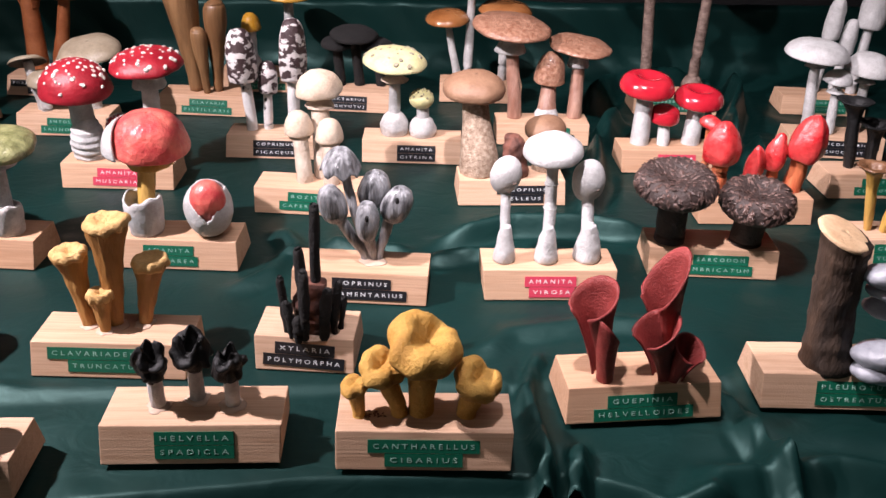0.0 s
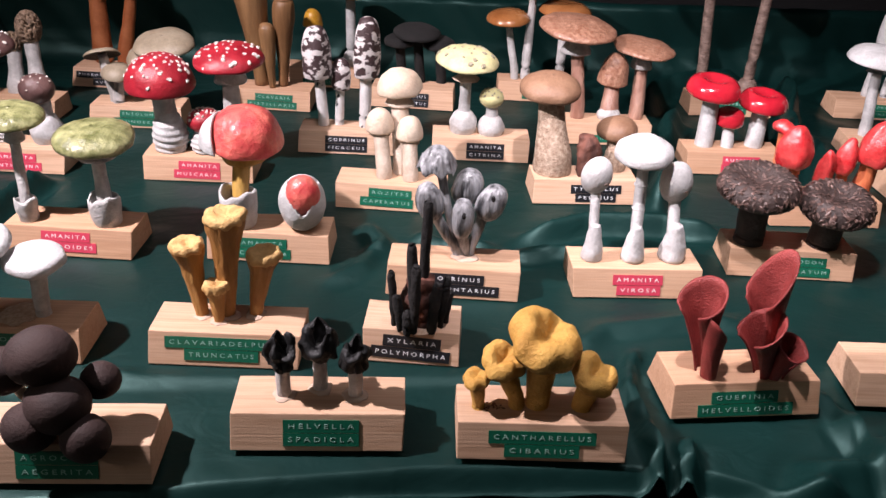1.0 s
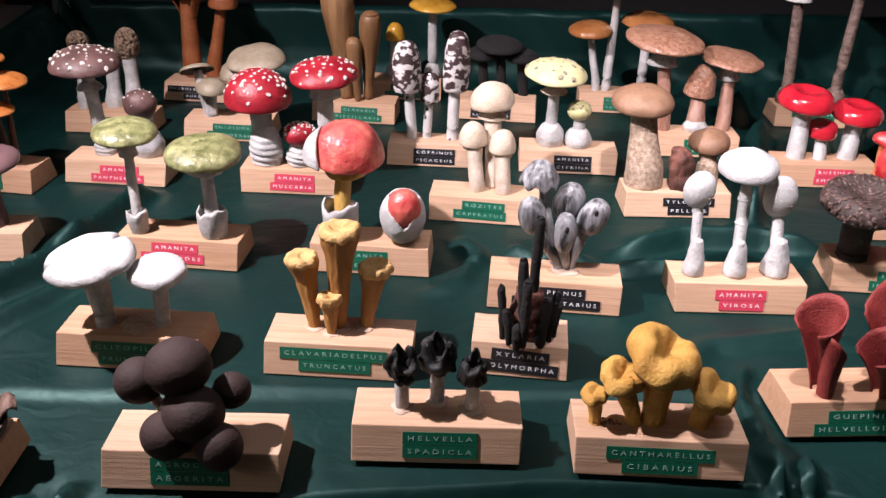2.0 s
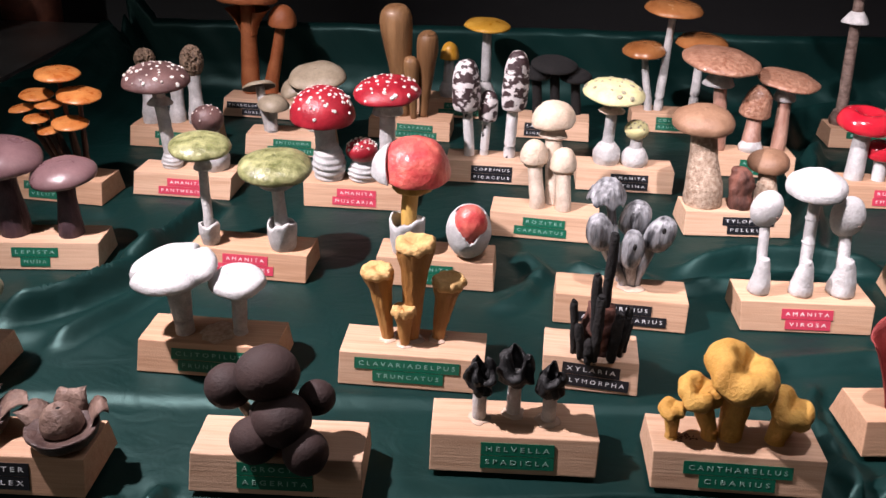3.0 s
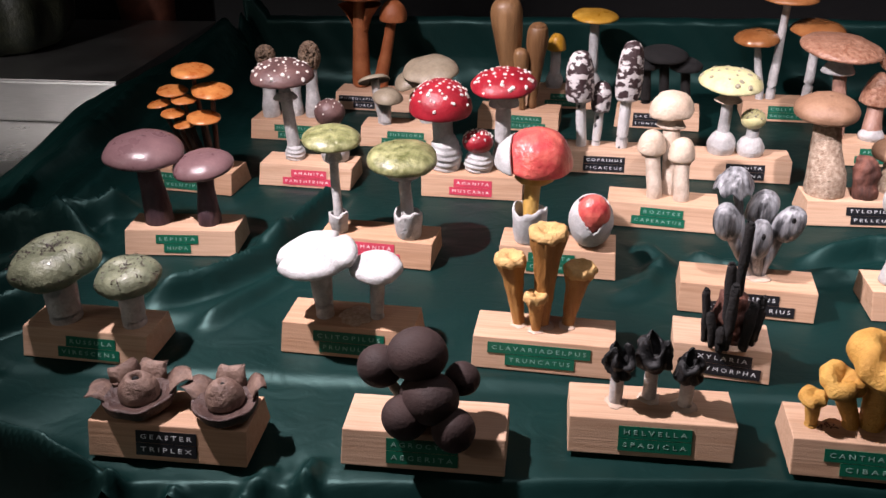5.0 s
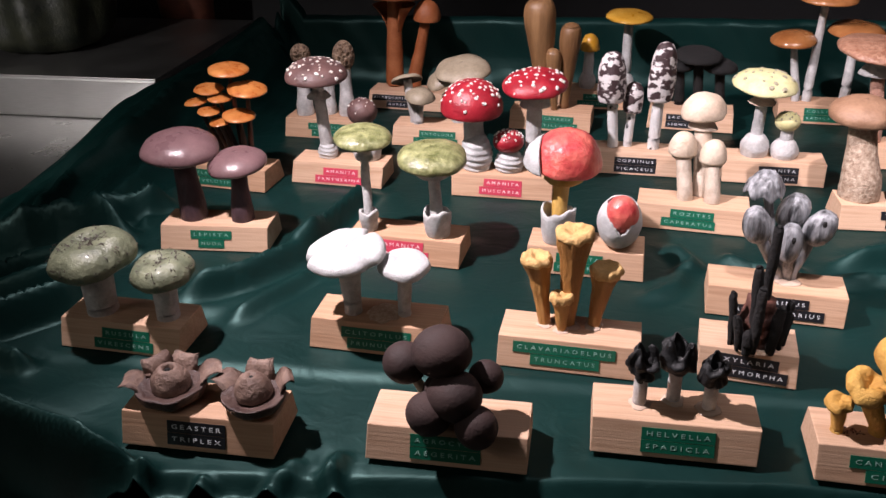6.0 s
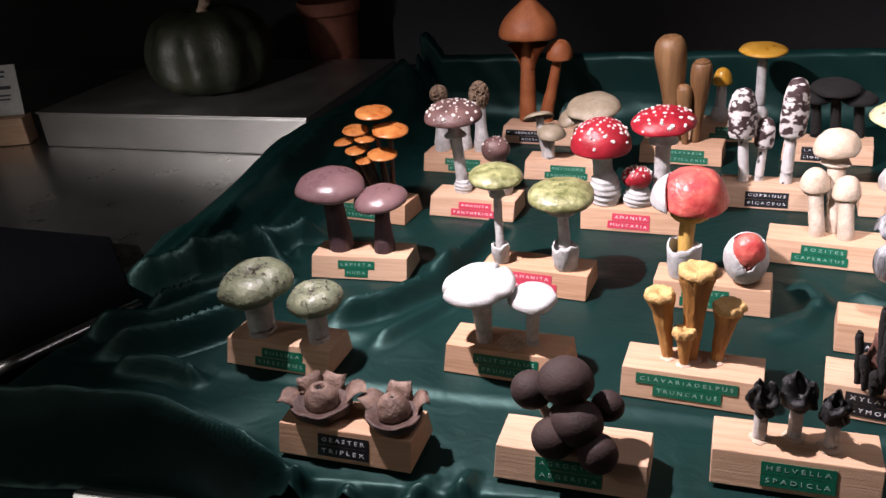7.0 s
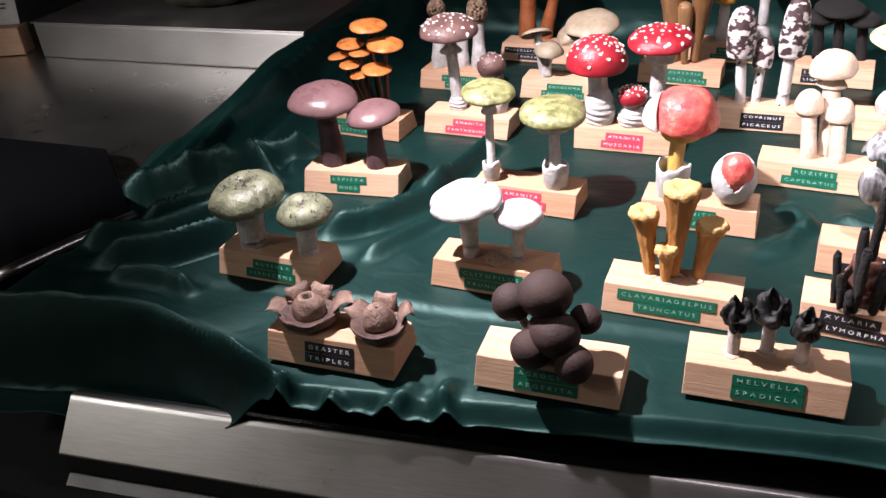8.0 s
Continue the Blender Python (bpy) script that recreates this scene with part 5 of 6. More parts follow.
def scaly_tooth():
    ob = block("sar", "two dark brown scaly tooth fungi on a pine block, green label", ("SARCODON", "IMBRICATUM"), "g", (0.56, 0.55), down=0.0045)
    for i, (bx, by, cx, z, w, h, r) in enumerate(((0.221, 0.588, 0.219, 0.0705, 0.0635, 0.0120, 0.0122), (0.282, 0.584, 0.285, 0.0575, 0.0580, 0.0128, 0.0128))):
        stem(ob, bx, by, cx, by, z + 0.004, r, r * 0.95, SARC_STEM, 0, 0.0006)
        rr = w / 2
        prof = [(0, h * 0.55), (rr * 0.25, h * 0.66), (rr * 0.62, h * 0.92), (rr * 0.88, h * 0.70), (rr, h * 0.05), (rr * 0.94, -h * 0.5), (rr * 0.7, -h * 0.62), (rr * 0.3, -h * 0.5), (0, -h * 0.5)]
        tilt = (8, -2)
        c = cap(ob, cx, by, z, prof, [SARC_STEM, SARC_STEM], tilt, 0.0010, 60, 48, 0.7, edge=0.06, n=30)
        rnd = random.Random(i)
        m = Matrix.Translation((cx, by, z)) @ Euler((radians(tilt[0]), radians(tilt[1]), 0)).to_matrix().to_4x4()
        pts = spline(prof[:6], 80)
        bm = bmesh.new()
        for k in range(290):
            j = min(int(6 + 68 * math.sqrt((k + 0.5) / 290)), 76)
            r1, z1 = pts[j]
            r2, z2 = pts[min(j + 1, 79)]
            a = k * 2.39996 + rnd.uniform(-0.2, 0.2)
            rad = Vector((math.cos(a), math.sin(a), 0))
            tang = Vector((-math.sin(a), math.cos(a), 0))
            slope = (rad * (r2 - r1) + Vector((0, 0, z2 - z1))).normalized()
            nrm = slope.cross(tang)
            if nrm.z < 0 and j < 50:
                nrm = -nrm
            c0 = rad * r1 + Vector((0, 0, z1))
            L, W = rnd.uniform(0.0022, 0.0040), rnd.uniform(0.0011, 0.0020)
            yaw = rnd.uniform(-1.3, 1.3)
            u = (slope * math.cos(yaw) + tang * math.sin(yaw)) * L
            s = (tang * math.cos(yaw) - slope * math.sin(yaw)) * W
            up = nrm * rnd.uniform(0.0007, 0.0013)
            tip, a1, a2, back = c0 + u + up * 1.1, c0 + s + up * 0.3, c0 - s + up * 0.3, c0 - u - up * 0.6
            ridge = c0 + up * 0.95
            vs = [bm.verts.new(m @ p) for p in (tip, a1, back, a2, ridge)]
            for q in ((0, 1, 4), (1, 2, 4), (2, 3, 4), (3, 0, 4)):
                bm.faces.new([vs[t] for t in q])
        tagged(part("scale_cover", bm, SCALY, c, "overlapping dark brown scales", False), kind="stuff")


scaly_tooth()


def velvet_shank():
    ob = block("fla", "cluster of glossy orange velvet shanks on dark stalks, pine block", ("FLAMMULINA", "VELUTIPES"), "g", (0.42, 0.45), down=0.004)
    caps = [(-0.537, 0.744, 0.1235, 0.0412, 4), (-0.517, 0.738, 0.1053, 0.0412, 8), (-0.561, 0.742, 0.1030, 0.0310, 4), (-0.548, 0.736, 0.096, 0.0254, 6), (-0.574, 0.736, 0.091, 0.0235, -4),
            (-0.558, 0.728, 0.084, 0.0240, 4), (-0.525, 0.727, 0.081, 0.0334, 6), (-0.546, 0.724, 0.074, 0.0216, 0)]
    for i, (x, y, z, w, t) in enumerate(caps):
        stem(ob, -0.535 + (x + 0.54) * 0.45, 0.742 + (y - 0.735) * 0.3, x, y, z + 0.001, 0.0034, 0.0020, FLAM_STEM, 0, 0.0004)
        cap(ob, x, y, z, dome(w / 2, w * 0.11, 0.25), [ORANGE, CREAM], (5, t), 0.0004, 80, 30, 0.6, edge=0.08, n=18)


velvet_shank()


def panther():
    ob = block("pan", "brown panther caps with white warts on a pine block", ("AMANITA", "PANTHERINA"), "r", (0.55, 0.53), down=0.0045)
    c = simple(ob, -0.449, 0.771, -0.454, 0.1120, 0.0645, 0.0170, 0.0070, 0.0058, BROWN_WART, OFFWHITE, (5, 2), None, 0, None, 0.0006, 0.15)
    warts(c, -0.454, 0.771, 0.1120, 0.0322, 0.0146, (5, 2), 42, 0.0023, WART, 3)
    ring_skirt(ob, -0.453, 0.771, 0.094, 0.0060, 0.0125, 0.005, OFFWHITE)
    bulb(ob, -0.449, 0.771, TOP, 0.0105, 0.018, WHITE, 3)
    stem(ob, -0.405, 0.771, -0.405, 0.771, 0.062, 0.0085, 0.0075, OFFWHITE)
    bulb(ob, -0.405, 0.771, TOP, 0.0155, 0.028, WHITE)
    bm = bmesh.new()
    ball(bm, (-0.4075, 0.771, 0.0735), (0.0160, 0.0160, 0.0142), 0.0005, 60, 1)
    c = part("cap", bm, BROWN_WART, ob, "closed round brown cap")
    warts(c, -0.4075, 0.771, 0.0735, 0.0160, 0.0142, (0, 0), 16, 0.0012, WART, 8)


panther()


def fly_agaric():
    ob = block("mus", "three red fly agarics with white warts on a pine block", ("AMANITA", "MUSCARIA"), "r", (0.51, 0.49), tilt=-1.0, down=0.004)
    c = simple(ob, -0.286, 0.758, -0.2895, 0.0852, 0.0640, 0.0325, 0.0110, 0.0100, RED, WHITE, (5, 2), None, 0, 0.761, 0.0008, 0.10, None, 50, 0.03, 0.0006, 0.97)
    warts(c, -0.2895, 0.761, 0.0852, 0.0320, 0.0277, (5, 2), 62, 0.0023, WART, 1)
    bulb(ob, -0.285, 0.757, TOP, 0.0165, 0.038, WHITE, 4)
    c = simple(ob, -0.228, 0.771, -0.227, 0.1050, 0.0665, 0.0165, 0.0085, 0.0075, RED, WHITE, (5, -2), None, 0, 0.775, 0.0008, 0.15)
    warts(c, -0.227, 0.775, 0.1050, 0.0332, 0.0141, (5, -2), 42, 0.0024, WART, 2)
    ring_skirt(ob, -0.227, 0.774, 0.101, 0.0090, 0.0160, 0.014, OFFWHITE)
    bulb(ob, -0.228, 0.770, TOP, 0.0110, 0.020, WHITE, 2)
    stem(ob, -0.251, 0.756, -0.252, 0.758, 0.050, 0.010, 0.010, WHITE)
    bulb(ob, -0.251, 0.756, TOP, 0.0150, 0.021, WHITE, 3)
    bm = bmesh.new()
    ball(bm, (-0.252, 0.758, 0.0510), (0.0160, 0.0160, 0.0118), 0.0005, 60, 3)
    c = part("cap", bm, RED, ob, "closed round red cap")
    warts(c, -0.252, 0.758, 0.0510, 0.0160, 0.0118, (0, 0), 44, 0.0013, WART, 5)


fly_agaric()


def gypsy():
    ob = block("roz", "three cream gypsy mushrooms on a pine block, green label", ("ROZITES", "CAPERATUS"), "g", (0.50, 0.47), tilt=-1.0, down=0.0035)
    simple(ob, -0.064, 0.712, -0.067, 0.0945, 0.0415, 0.0212, 0.0085, 0.0078, CREAM_CAP, CREAM, (4, -3), None, 0, 0.738, 0.0010, 0.12, None, 60, 0.10)
    ring_skirt(ob, -0.067, 0.735, 0.0875, 0.0085, 0.0135, 0.006, CREAM)
    for i, (bx, by, cx, z, w) in enumerate(((-0.080, 0.701, -0.0845, 0.0640, 0.0256), (-0.056, 0.696, -0.0575, 0.0590, 0.0252))):
        stem(ob, bx, by, cx, by + 0.016, z + 0.006, 0.0074, 0.0066, CREAM)
        by += 0.016
        cap(ob, cx, by, z, dome(w / 2, w * 0.72, 0.12), [CREAM_CAP, CREAM], (2, 4 * i - 2), 0.0006, 70, edge=0.04)
        ring_skirt(ob, cx, by, z - 0.002, 0.0068, 0.0095, 0.004, CREAM)


gypsy()


def bitter_bolete():
    ob = block("tyl", "tan bitter boletes with netted stems on a pine block, black label", ("TYLOPILUS", "PELLEUS"), "k", (0.60, 0.60), down=0.0045)
    simple(ob, 0.080, 0.724, 0.0740, 0.0975, 0.0580, 0.0150, 0.0185, 0.0108, TAN, TAN_STEM, (5, 0), TAN, 0, 0.742, 0.0006, 0.40, 0.0140)
    simple(ob, 0.142, 0.732, 0.1440, 0.0565, 0.0395, 0.0128, 0.0115, 0.0072, TAN, TAN_STEM, (6, -4), TAN, 0, 0.746, 0.0006, 0.40, 0.0088)
    bm = bmesh.new()
    tube(bm, [(0.113, 0.717, TOP - 0.002), (0.112, 0.717, 0.036), (0.110, 0.719, 0.052), (0.107, 0.720, 0.060)], [0.0115, 0.0112, 0.0098, 0.0045], 22, 18, 0.0032, 110, 6)
    part("broken_piece", bm, BARK_BROWN, ob, "broken brown stem piece")


bitter_bolete()


def waxcaps():
    ob = block("hyg", "scarlet pointed waxcaps on orange stalks on a pine block", ("", ""), "g")
    for i, (bx, by, cx, z, w, h, r) in enumerate(((0.291, 0.680, 0.291, 0.0530, 0.0320, 0.037, 0.0082), (0.326, 0.681, 0.323, 0.0355, 0.0170, 0.0325, 0.0058), (0.345, 0.687, 0.343, 0.0440, 0.0190, 0.033, 0.0056),
                                                  (0.364, 0.685, 0.367, 0.0545, 0.0330, 0.041, 0.0088), (0.283, 0.694, 0.281, 0.078, 0.0200, 0.012, 0.0045))):
        stem(ob, bx, by, cx, by, z + 0.006, r, r * 0.8, ORANGE_STEM, 0.001, 0.0006)
        rr = w / 2
        prof = [(0, h), (rr * 0.42, h * 0.90), (rr * 0.82, h * 0.62), (rr, h * 0.28), (rr * 0.88, 0.0), (rr * 0.6, -0.001), (rr * 0.3, h * 0.08), (0, h * 0.08)]
        cap(ob, cx, by, z, prof, [RED_WAX, ORANGE_STEM], (3, -6 + 5 * i), 0.0018, 55, 40, 0.72, ridge=(4, 0.05), edge=0.14, n=26)


waxcaps()


def sickener():
    ob = block("eme", "three glossy red russulas on white stalks, pine block, red label", ("RUSSULA", "EMETICA"), "r", (0.56, 0.55), down=0.004)
    for i, (bx, by, cx, z, w, h, r) in enumerate(((0.253, 0.798, 0.256, 0.0780, 0.0550, 0.0130, 0.0095), (0.277, 0.795, 0.278, 0.0475, 0.0310, 0.0120, 0.0066), (0.307, 0.799, 0.312, 0.0650, 0.0500, 0.0118, 0.0095))):
        stem(ob, bx, by, cx, by + 0.011, z + 0.004, r, r * 0.85, WHITE, 0, 0.0003)
        by += 0.011
        rr = w / 2
        dip = 0.66 if i != 1 else 1.0
        prof = [(0, h * dip), (rr * 0.22, h * (dip + 0.08)), (rr * 0.55, h * 0.97), (rr * 0.86, h * 0.70), (rr, h * 0.10), (rr * 0.96, -h * 0.28), (rr * 0.75, -h * 0.35), (rr * 0.35, -h * 0.2), (0, -h * 0.2)]
        cap(ob, cx, by, z, prof, [RED_GLOSS, WHITE], (6, 2), 0.0005, 40, 48, 0.70, edge=0.03, n=28)


sickener()


def trumpet(ob, bx, by, cx, z, w, mat, r0=0.003, smat=None, tilt=0):
    """A funnel: stalk and flared, hollow, wavy mouth in one turned shell."""
    bm = bmesh.new()
    h, r = z - TOP, w / 2
    prof = [(0, h * 0.55), (r * 0.18, h * 0.72), (r * 0.55, h * 0.96), (r, h * 1.0), (r * 0.97, h * 0.975), (r * 0.55, h * 0.90), (r * 0.34, h * 0.68), (r0 * 1.3, h * 0.3), (r0, 0), (0, 0)]
    m = Matrix.Translation((bx, by, TOP - 0.001)) @ Matrix(((1, 0, (cx - bx) / h, 0), (0, 1, 0, 0), (0, 0, 1, 0), (0, 0, 0, 1)))
    lathe(bm, prof, m, 34, 34, 0.0009, 90, bx * 40, (3, 0.06), 0.5 if smat else None, 0.22)
    return part("funnel", bm, [mat, smat] if smat else mat, ob)


def horn_of_plenty():
    ob = block("crt", "black trumpet fungi on a pine block, green label", ("CRATERELLUS", "CORNUCOPIOIDES"), "g", (0.62, 0.62), down=0.0035)
    trumpet(ob, 0.446, 0.738, 0.435, 0.091, 0.0320, BLACK_VELVET, 0.0042)
    trumpet(ob, 0.466, 0.736, 0.461, 0.069, 0.0340, BLACK_VELVET, 0.0040)
    trumpet(ob, 0.486, 0.740, 0.492, 0.080, 0.0320, BLACK_VELVET, 0.0040)
    ob = block("tub", "brown funnel chanterelles on yellow stalks, pine block, green label", ("CRATERELLUS", "TUBAEFORMIS"), "g", (0.5, 0.5))
    trumpet(ob, 0.396, 0.606, 0.386, 0.081, 0.0270, TUBE_BROWN, 0.0030, YELLOW_STEM)
    trumpet(ob, 0.408, 0.602, 0.412, 0.070, 0.0260, TUBE_BROWN, 0.0030, YELLOW_STEM)
    trumpet(ob, 0.424, 0.606, 0.430, 0.086, 0.0280, TUBE_BROWN, 0.0030, YELLOW_STEM)


horn_of_plenty()


def white_parasol():
    ob = block("leu", "three white ringed dapperlings on a pine block, black label", ("LEUCOAGARICUS", "LEUCOTHITES"), "k", (0.62, 0.62), down=0.004)
    for bx, by, cx, z, w, h, r in ((0.448, 0.838, 0.440, 0.1055, 0.0640, 0.0175, 0.0058), (0.470, 0.830, 0.465, 0.0800, 0.0295, 0.0140, 0.0048), (0.500, 0.834, 0.497, 0.090, 0.0480, 0.0220, 0.0055)):
        simple(ob, bx, by, cx, z, w, h, r * 1.1, r * 0.85, WHITE, WHITE, (4, 2), None, 0, None, 0.0005, 0.08)
        ring_skirt(ob, cx + (bx - cx) * 0.25, by, z - 0.010, r, r * 1.9, 0.002, WHITE)


white_parasol()


def bullet_cap(ob, bx, by, cx, z0, w, h, mat, smat, r, tilt=0, low=0.0, wob=0.0007):
    stem(ob, bx, by, cx, by, z0 + h * 0.3, r * 1.1, r, smat, 0, 0.0003)
    return cap(ob, cx, by, z0, bell(w / 2, h), [mat, smat], (2, tilt), wob, 120, 36, 0.72, edge=0.06, n=26)


def lawyers_wig():
    ob = block("com", "tall white shaggy ink caps on a pine block, green label", ("COPRINUS", "COMATUS"), "g", (0.58, 0.58), down=0.004)
    bullet_cap(ob, 0.520, 0.975, 0.525, 0.089, 0.0215, 0.047, WHITE, WHITE, 0.0055)
    bullet_cap(ob, 0.542, 0.972, 0.546, 0.072, 0.0185, 0.040, WHITE, WHITE, 0.0048)
    bullet_cap(ob, 0.565, 0.970, 0.567, 0.104, 0.0320, 0.055, WHITE, WHITE, 0.0055)


lawyers_wig()


def parasol():
    ob = block("mac", "tall parasol mushrooms with banded brown stalks on a pine block", ("BBBBBBBBBBBB", "BBBBBBB"), "g", (0.5, 0.5), bars=True)
    for bx, by, cx, z, w in ((0.306, 0.975, 0.292, 0.205, 0.085), (0.365, 0.975, 0.366, 0.215, 0.090)):
        stem(ob, bx, by, cx, by, z + 0.004, 0.0066, 0.0056, SNAKE_STEM, 0, 0.0006)
        bulb(ob, bx, by, TOP, 0.0125, 0.020, SNAKE_STEM)
        ring_skirt(ob, cx + (bx - cx) * 0.30, by, z - 0.050, 0.0066, 0.0150, 0.010, OFFWHITE)
        cap(ob, cx, by, z, dome(w / 2, 0.020, 0.12), [RUB_CAP, OFFWHITE], (4, 0), 0.0008, 60)


parasol()


def blusher():
    ob = block("rub", "copper-brown blushers with flaky caps on a pine block, green label", ("AMANITA", "RUBESCENS"), "g", (0.60, 0.60), down=0.004)
    simple(ob, 0.133, 0.873, 0.1265, 0.1155, 0.0855, 0.0115, 0.0078, 0.0066, RUB_CAP, RUB_STEM, (6, 4), OFFWHITE, 0, 0.894, 0.0010, 0.25, None, 60, 0.08, 0.0006, 0.9)
    ring_skirt(ob, 0.127, 0.891, 0.104, 0.0080, 0.0175, 0.012, OFFWHITE)
    simple(ob, 0.200, 0.875, 0.2035, 0.0955, 0.0705, 0.0080, 0.0082, 0.0062, RUB_CAP, RUB_STEM, (6, 6), OFFWHITE, 0, 0.896, 0.0010, 0.25, None, 60, 0.08, 0.0006, 0.9)
    ring_skirt(ob, 0.203, 0.893, 0.089, 0.0072, 0.0122, 0.013, OFFWHITE)
    stem(ob, 0.168, 0.871, 0.171, 0.886, 0.066, 0.0105, 0.0075, RUB_STEM)
    cap(ob, 0.171, 0.886, 0.0600, dome(0.0170, 0.0320, 0.05, 0, 1.05), [RUB_CAP, RUB_STEM], (2, 2), 0.0010, 80, edge=0.05)
    bulb(ob, 0.168, 0.871, TOP, 0.0130, 0.014, OFFWHITE)


blusher()


def citron():
    ob = block("cit", "pale yellow citron amanitas with grey flakes on pine block", ("AMANITA", "CITRINA"), "k", (0.55, 0.55), down=0.0045)
    c = simple(ob, 0.001, 0.822, 0.002, 0.0968, 0.0640, 0.0150, 0.0064, 0.0056, PALE_YELLOW, WHITE, (5, 3), None, 0, None, 0.0006, 0.12)
    warts(c, 0.002, 0.822, 0.0968, 0.0320, 0.0129, (5, 3), 20, 0.0028, WART_GREY, 12)
    ring_skirt(ob, 0.002, 0.822, 0.083, 0.0062, 0.0140, 0.004, CREAM_CAP)
    bulb(ob, 0.001, 0.822, TOP, 0.0148, 0.024, OFFWHITE)
    stem(ob, 0.030, 0.818, 0.030, 0.818, 0.056, 0.0068, 0.0062, WHITE)
    bulb(ob, 0.030, 0.818, TOP, 0.0142, 0.020, OFFWHITE)
    bm = bmesh.new()
    ball(bm, (0.0285, 0.818, 0.0600), (0.0126, 0.0126, 0.0102), 0.0005, 60, 3)
    c = part("cap", bm, PALE_YELLOW, ob, "closed round yellow cap")
    warts(c, 0.0285, 0.818, 0.0600, 0.0126, 0.0102, (0, 0), 22, 0.0011, WART_GREY, 15)


citron()


def magpie():
    ob = block("pic", "three magpie ink caps, black with white flakes on pine block", ("COPRINUS", "PICACEUS"), "k", (0.50, 0.50), down=0.0045)
    bullet_cap(ob, -0.145, 0.829, -0.1495, 0.0755, 0.0305, 0.0510, MAGPIE, MAGPIE_STEM, 0.0052, -2)
    bullet_cap(ob, -0.129, 0.833, -0.1270, 0.0620, 0.0200, 0.0310, MAGPIE, MAGPIE_STEM, 0.0044, 2)
    bullet_cap(ob, -0.102, 0.829, -0.1005, 0.0775, 0.0272, 0.0600, MAGPIE, MAGPIE_STEM, 0.0058, 2)


magpie()


def livid_entoloma():
    ob = block("ent", "grey-beige entolomas on a pine block, green label", ("ENTOLOMA", "SAUNDERSII"), "g", (0.55, 0.53), tilt=-1.0, down=0.0045)
    stem(ob, -0.376, 0.888, -0.383, 0.888, 0.074, 0.0056, 0.0050, OFFWHITE)
    cap(ob, -0.384, 0.890, 0.0720, dome(0.0192, 0.006, 0.2, 0.0005), [GREY_BEIGE, GILL], (-26, -14), 0.0007, 70, edge=0.08)
    simple(ob, -0.371, 0.884, -0.368, 0.053, 0.0360, 0.0130, 0.0060, 0.0045, GREY_BEIGE, OFFWHITE, (6, 6), GILL, 0, None, 0.0007, 0.1)
    simple(ob, -0.324, 0.893, -0.3175, 0.0850, 0.0630, 0.0120, 0.0080, 0.0070, GREY_BEIGE, OFFWHITE, (14, -4), GILL, 0, None, 0.0014, 0.1, None, 40, 0.10)
    cap(ob, -0.343, 0.900, 0.070, dome(0.0200, 0.010, 0.15), [GREY_BEIGE, GILL], (12, -18), 0.0010, 50, edge=0.1)


livid_entoloma()


def morel():
    ob = block("mor", "tan honeycombed morels on white stalks, pine block, green label", ("MORCHELLA", "ROTUNDA"), "g", (0.55, 0.55), down=0.0045)
    for i, (bx, by, cx, z, rx, rz) in enumerate(((-0.517, 0.905, -0.520, 0.0935, 0.0125, 0.0130), (-0.464, 0.908, -0.467, 0.0910, 0.0140, 0.0198), (-0.489, 0.912, -0.489, 0.073, 0.0110, 0.0130))):
        stem(ob, bx, by, cx, by + 0.010, z - rz * 0.5, 0.0105, 0.0078, OFFWHITE, 0, 0.0007, 0.0075)
        by += 0.010
        bm = bmesh.new()
        made = ball(bm, (cx, by, z), (rx, rx, rz), 0.0, 1, 0, (0, 3, 0), 5)
        bm.normal_update()
        for v in made:
            d = noise.voronoi(v.co * 190 + Vector((i * 3, 0, 0)))[0]
            v.co -= v.normal * max(0.0, 0.0026 - (d[1] - d[0]) * -0.006) * (1 if d[1] - d[0] > 0.22 else 0.15)
        part("cap", bm, MOREL, ob, "pitted honeycomb cap")


morel()


def golden_bootleg():
    ob = block("phae", "rusty orange golden bootlegs on a pine block, black label", ("PHAEOLEPIOTA", "AUREA"), "k", (0.36, 0.40), down=0.0045)
    stem(ob, -0.431, 1.030, -0.426, 1.030, 0.150, 0.0120, 0.0080, RUST)
    c = cap(ob, -0.425, 1.030, 0.1450, [(0, 0.046), (0.008, 0.043), (0.022, 0.031), (0.036, 0.015), (0.0400, 0.0), (0.036, -0.005), (0.022, 0.002), (0, 0.003)], [RUST, RUST], (0, 2), 0.0008, 50, 40, 0.62)
    funnel_shell(ob, (-0.4275, 1.030, 0.096), (0.0, 0.0), 0.032, 0.0100, 0.026, RUST, 0.0, 250, 100, 0.0013, 0.1, "torn_ring", 4)
    stem(ob, -0.405, 1.030, -0.385, 1.030, 0.116, 0.0092, 0.0060, RUST)
    cap(ob, -0.3845, 1.030, 0.1125, dome(0.0180, 0.0225, 0.14), [RUST, RUST], (0, 4), 0.0006, 60)


golden_bootleg()


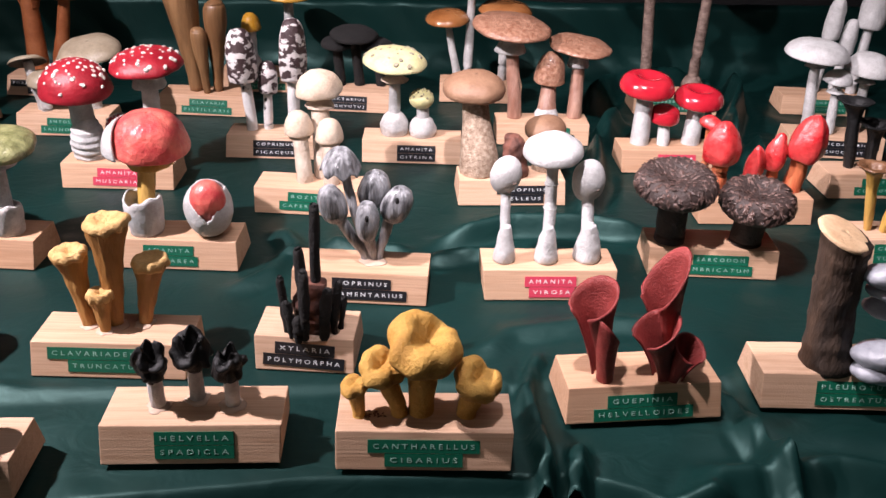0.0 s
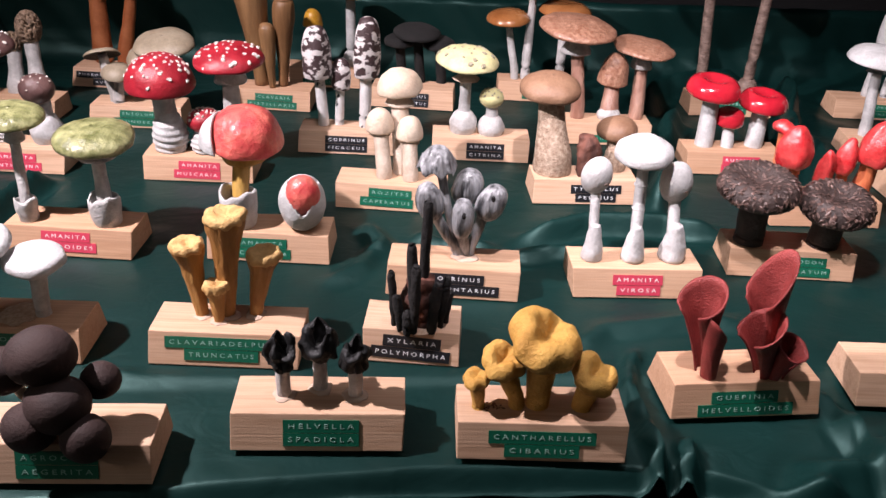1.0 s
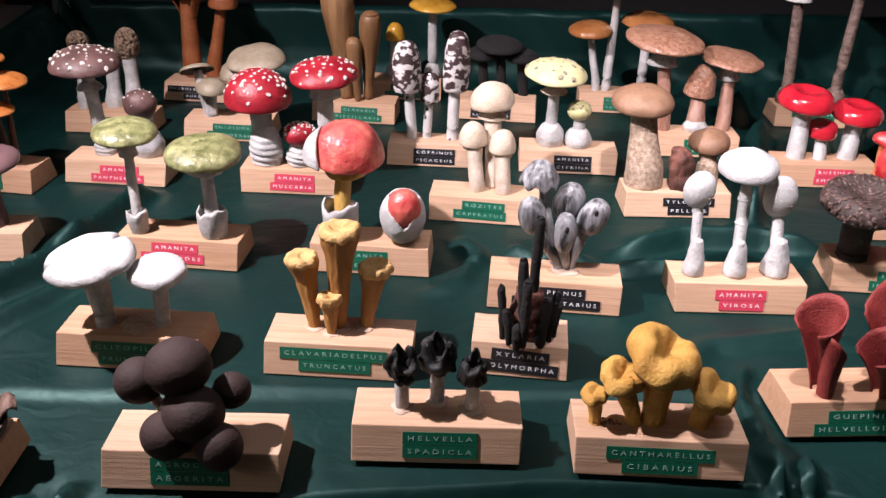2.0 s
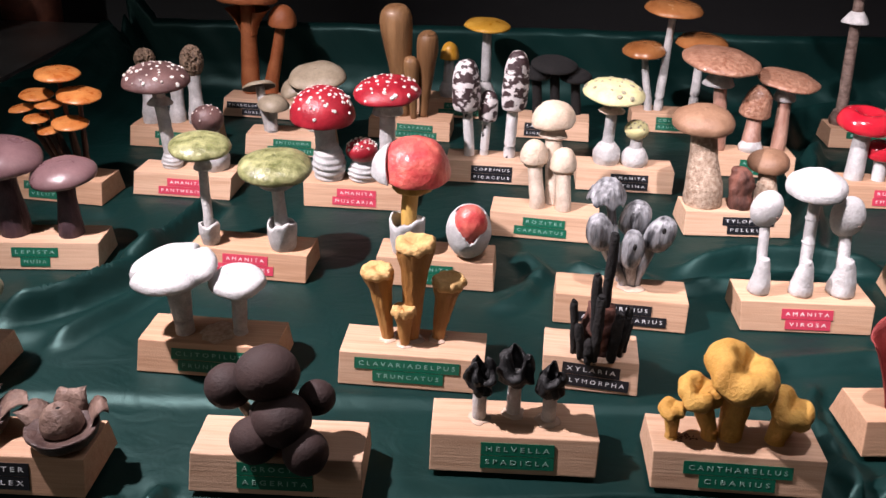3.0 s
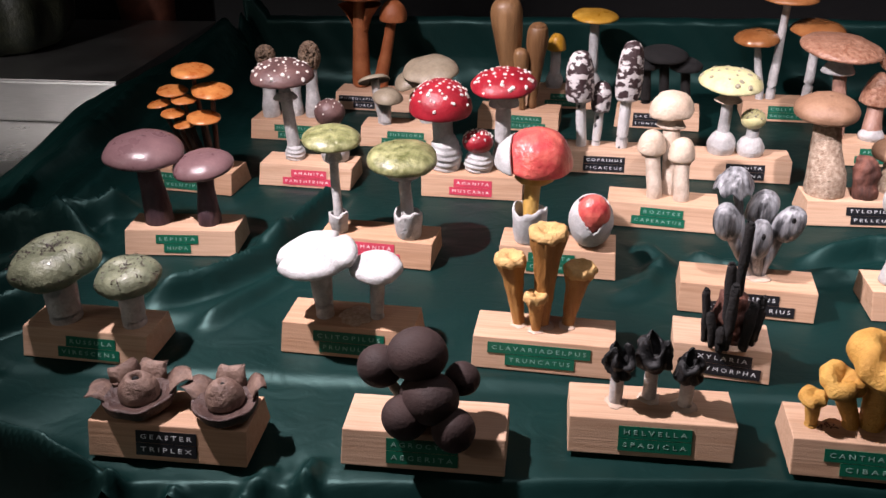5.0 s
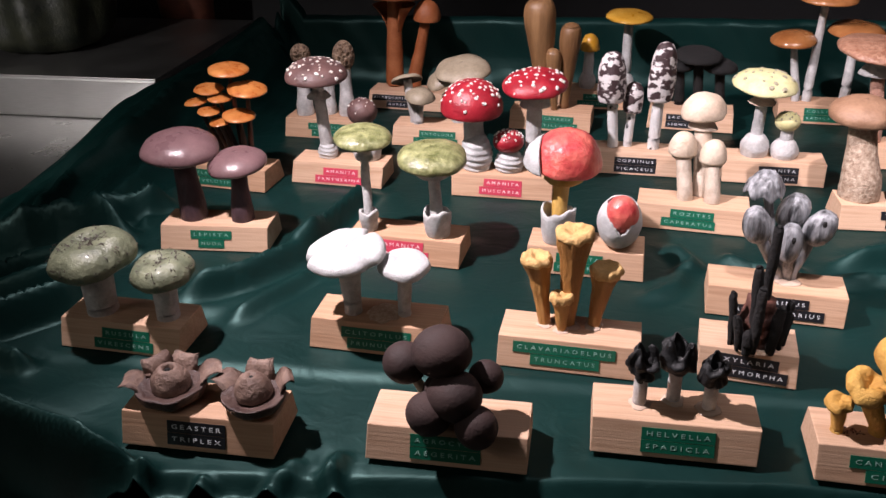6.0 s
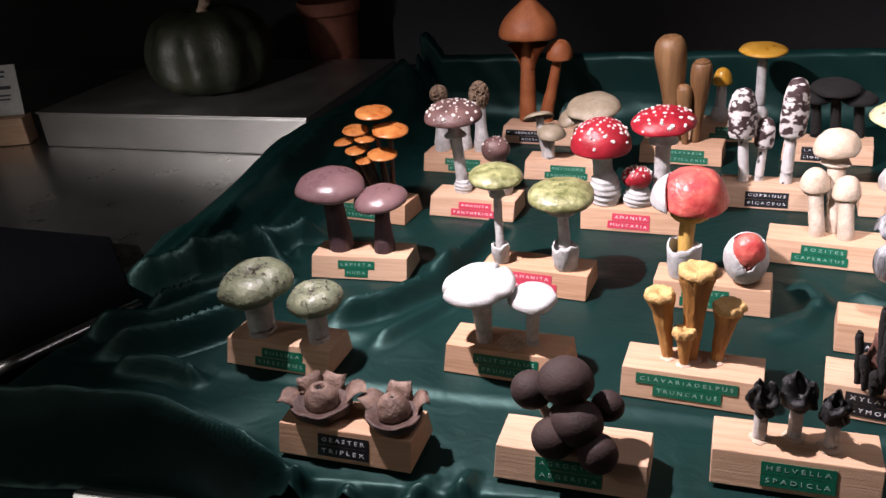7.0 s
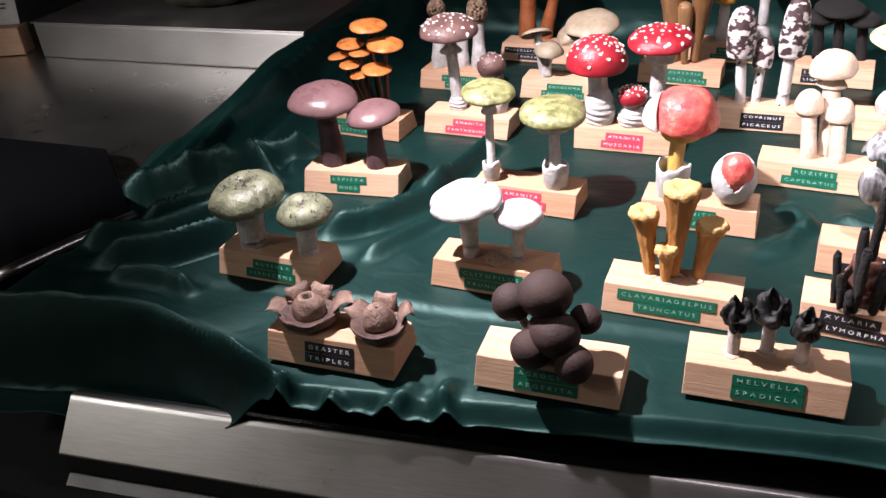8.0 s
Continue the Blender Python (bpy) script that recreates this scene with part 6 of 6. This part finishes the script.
def club_fungi():
    ob = block("pis", "three brown wooden club fungi on a pine block, green label", ("CLAVARIA", "PISTILLARIS"), "g", (0.57, 0.55), tilt=-1.0, down=0.0045)
    for i, (bx, by, cx, z, w) in enumerate(((-0.227, 0.958, -0.236, 0.155, 0.0385), (-0.213, 0.946, -0.217, 0.098, 0.0185), (-0.202, 0.955, -0.197, 0.126, 0.0260))):
        r = w / 2
        h = z - TOP
        pts = [(0.0, 0.42), (0.25, 0.50), (0.55, 0.78), (0.80, 0.99), (0.92, 0.92), (0.98, 0.62), (1.0, 0.18)]
        bm = bmesh.new()
        tube(bm, [(bx + (cx - bx) * f, by, TOP - 0.001 + h * f) for f, s in pts], [r * s for f, s in pts], 24, 30, 0.0007, 60, i)
        part("club", bm, CLUB, ob)


club_fungi()


def sooty_milkcap():
    ob = block("lac", "three black velvety milkcaps on a pine block, black label", ("LACTARIUS", "LIGNYOTUS"), "k", (0.46, 0.46), down=0.0045)
    for bx, cx, z, w in ((-0.040, -0.045, 0.082, 0.056), (-0.014, -0.019, 0.069, 0.0415), (-0.062, -0.066, 0.071, 0.036)):
        simple(ob, bx, 0.982, cx, z, w, 0.010, 0.0062, 0.0056, CHARCOAL, CHARCOAL, (5, 2), None, 0, None, 0.0006, 0.3)


sooty_milkcap()


def jonquil():
    ob = block("jun", "yellow jonquil amanitas on white stalks, pine block, green label", ("AMANITA", "JUNQUILLEA"), "g", (0.55, 0.55), down=0.004)
    simple(ob, -0.126, 1.045, -0.127, 0.1135, 0.0585, 0.0075, 0.0068, 0.0058, JUN_CAP, WHITE, (4, 2), None, 0, None, 0.0006, 0.3)
    bulb(ob, -0.126, 1.045, TOP, 0.0110, 0.020, OFFWHITE)
    stem(ob, -0.175, 1.042, -0.174, 1.042, 0.082, 0.0075, 0.0060, WHITE)
    bulb(ob, -0.175, 1.042, TOP, 0.0112, 0.022, OFFWHITE)
    cap(ob, -0.174, 1.042, 0.0725, dome(0.0123, 0.0195, 0.08), [JUN_CAP, WHITE], (0, 0), 0.0005, 60)


jonquil()


def rooting_shank():
    ob = block("col", "tall copper-brown rooting shanks on a pine block, green label", ("COLLYBIA", "RADICATA"), "g", (0.52, 0.52), down=0.004)
    simple(ob, 0.092, 1.008, 0.0942, 0.1463, 0.0700, 0.0128, 0.0058, 0.0042, COPPER, OFFWHITE, (5, 2), None, 0, None, 0.0006, 0.12)
    simple(ob, 0.079, 1.006, 0.065, 0.0955, 0.0535, 0.0130, 0.0050, 0.0038, COPPER, OFFWHITE, (5, -2), None, 0, None, 0.0006, 0.12)
    simple(ob, 0.136, 1.010, 0.135, 0.106, 0.0640, 0.0130, 0.0060, 0.0048, COPPER, OFFWHITE, (5, 2), None, 0, None, 0.0006, 0.12)


rooting_shank()


# ---- embossed lettering ----
def emboss():
    """Turns every label text into a raised mesh on its tape."""
    made = []
    for strip, text, tone, face, width in LETTERS:
        cu = bpy.data.curves.new("lettering", "FONT")
        cu.body, cu.size, cu.align_x, cu.align_y = text, 0.0042, "CENTER", "CENTER"
        cu.space_character, cu.extrude, cu.resolution_u = 1.55, 0.00018, 2
        made.append(new("lettering_curve", cu))
    bpy.context.view_layer.update()
    graph = bpy.context.evaluated_depsgraph_get()
    for ob, (strip, text, tone, face, width) in zip(made, LETTERS):
        me = bpy.data.meshes.new_from_object(ob.evaluated_get(graph))
        bm = bmesh.new()
        bm.from_mesh(me)
        xs = [v.co.x for v in bm.verts]
        bm.transform(face @ Matrix.Diagonal(((width - 0.006) / (max(xs) - min(xs)), 1, 1, 1)))
        part("lettering", bm, EMBOSS[tone], strip, "", False)
        bpy.data.meshes.remove(me)
    for ob in made:
        cu = ob.data
        bpy.data.objects.remove(ob)
        bpy.data.curves.remove(cu)


emboss()
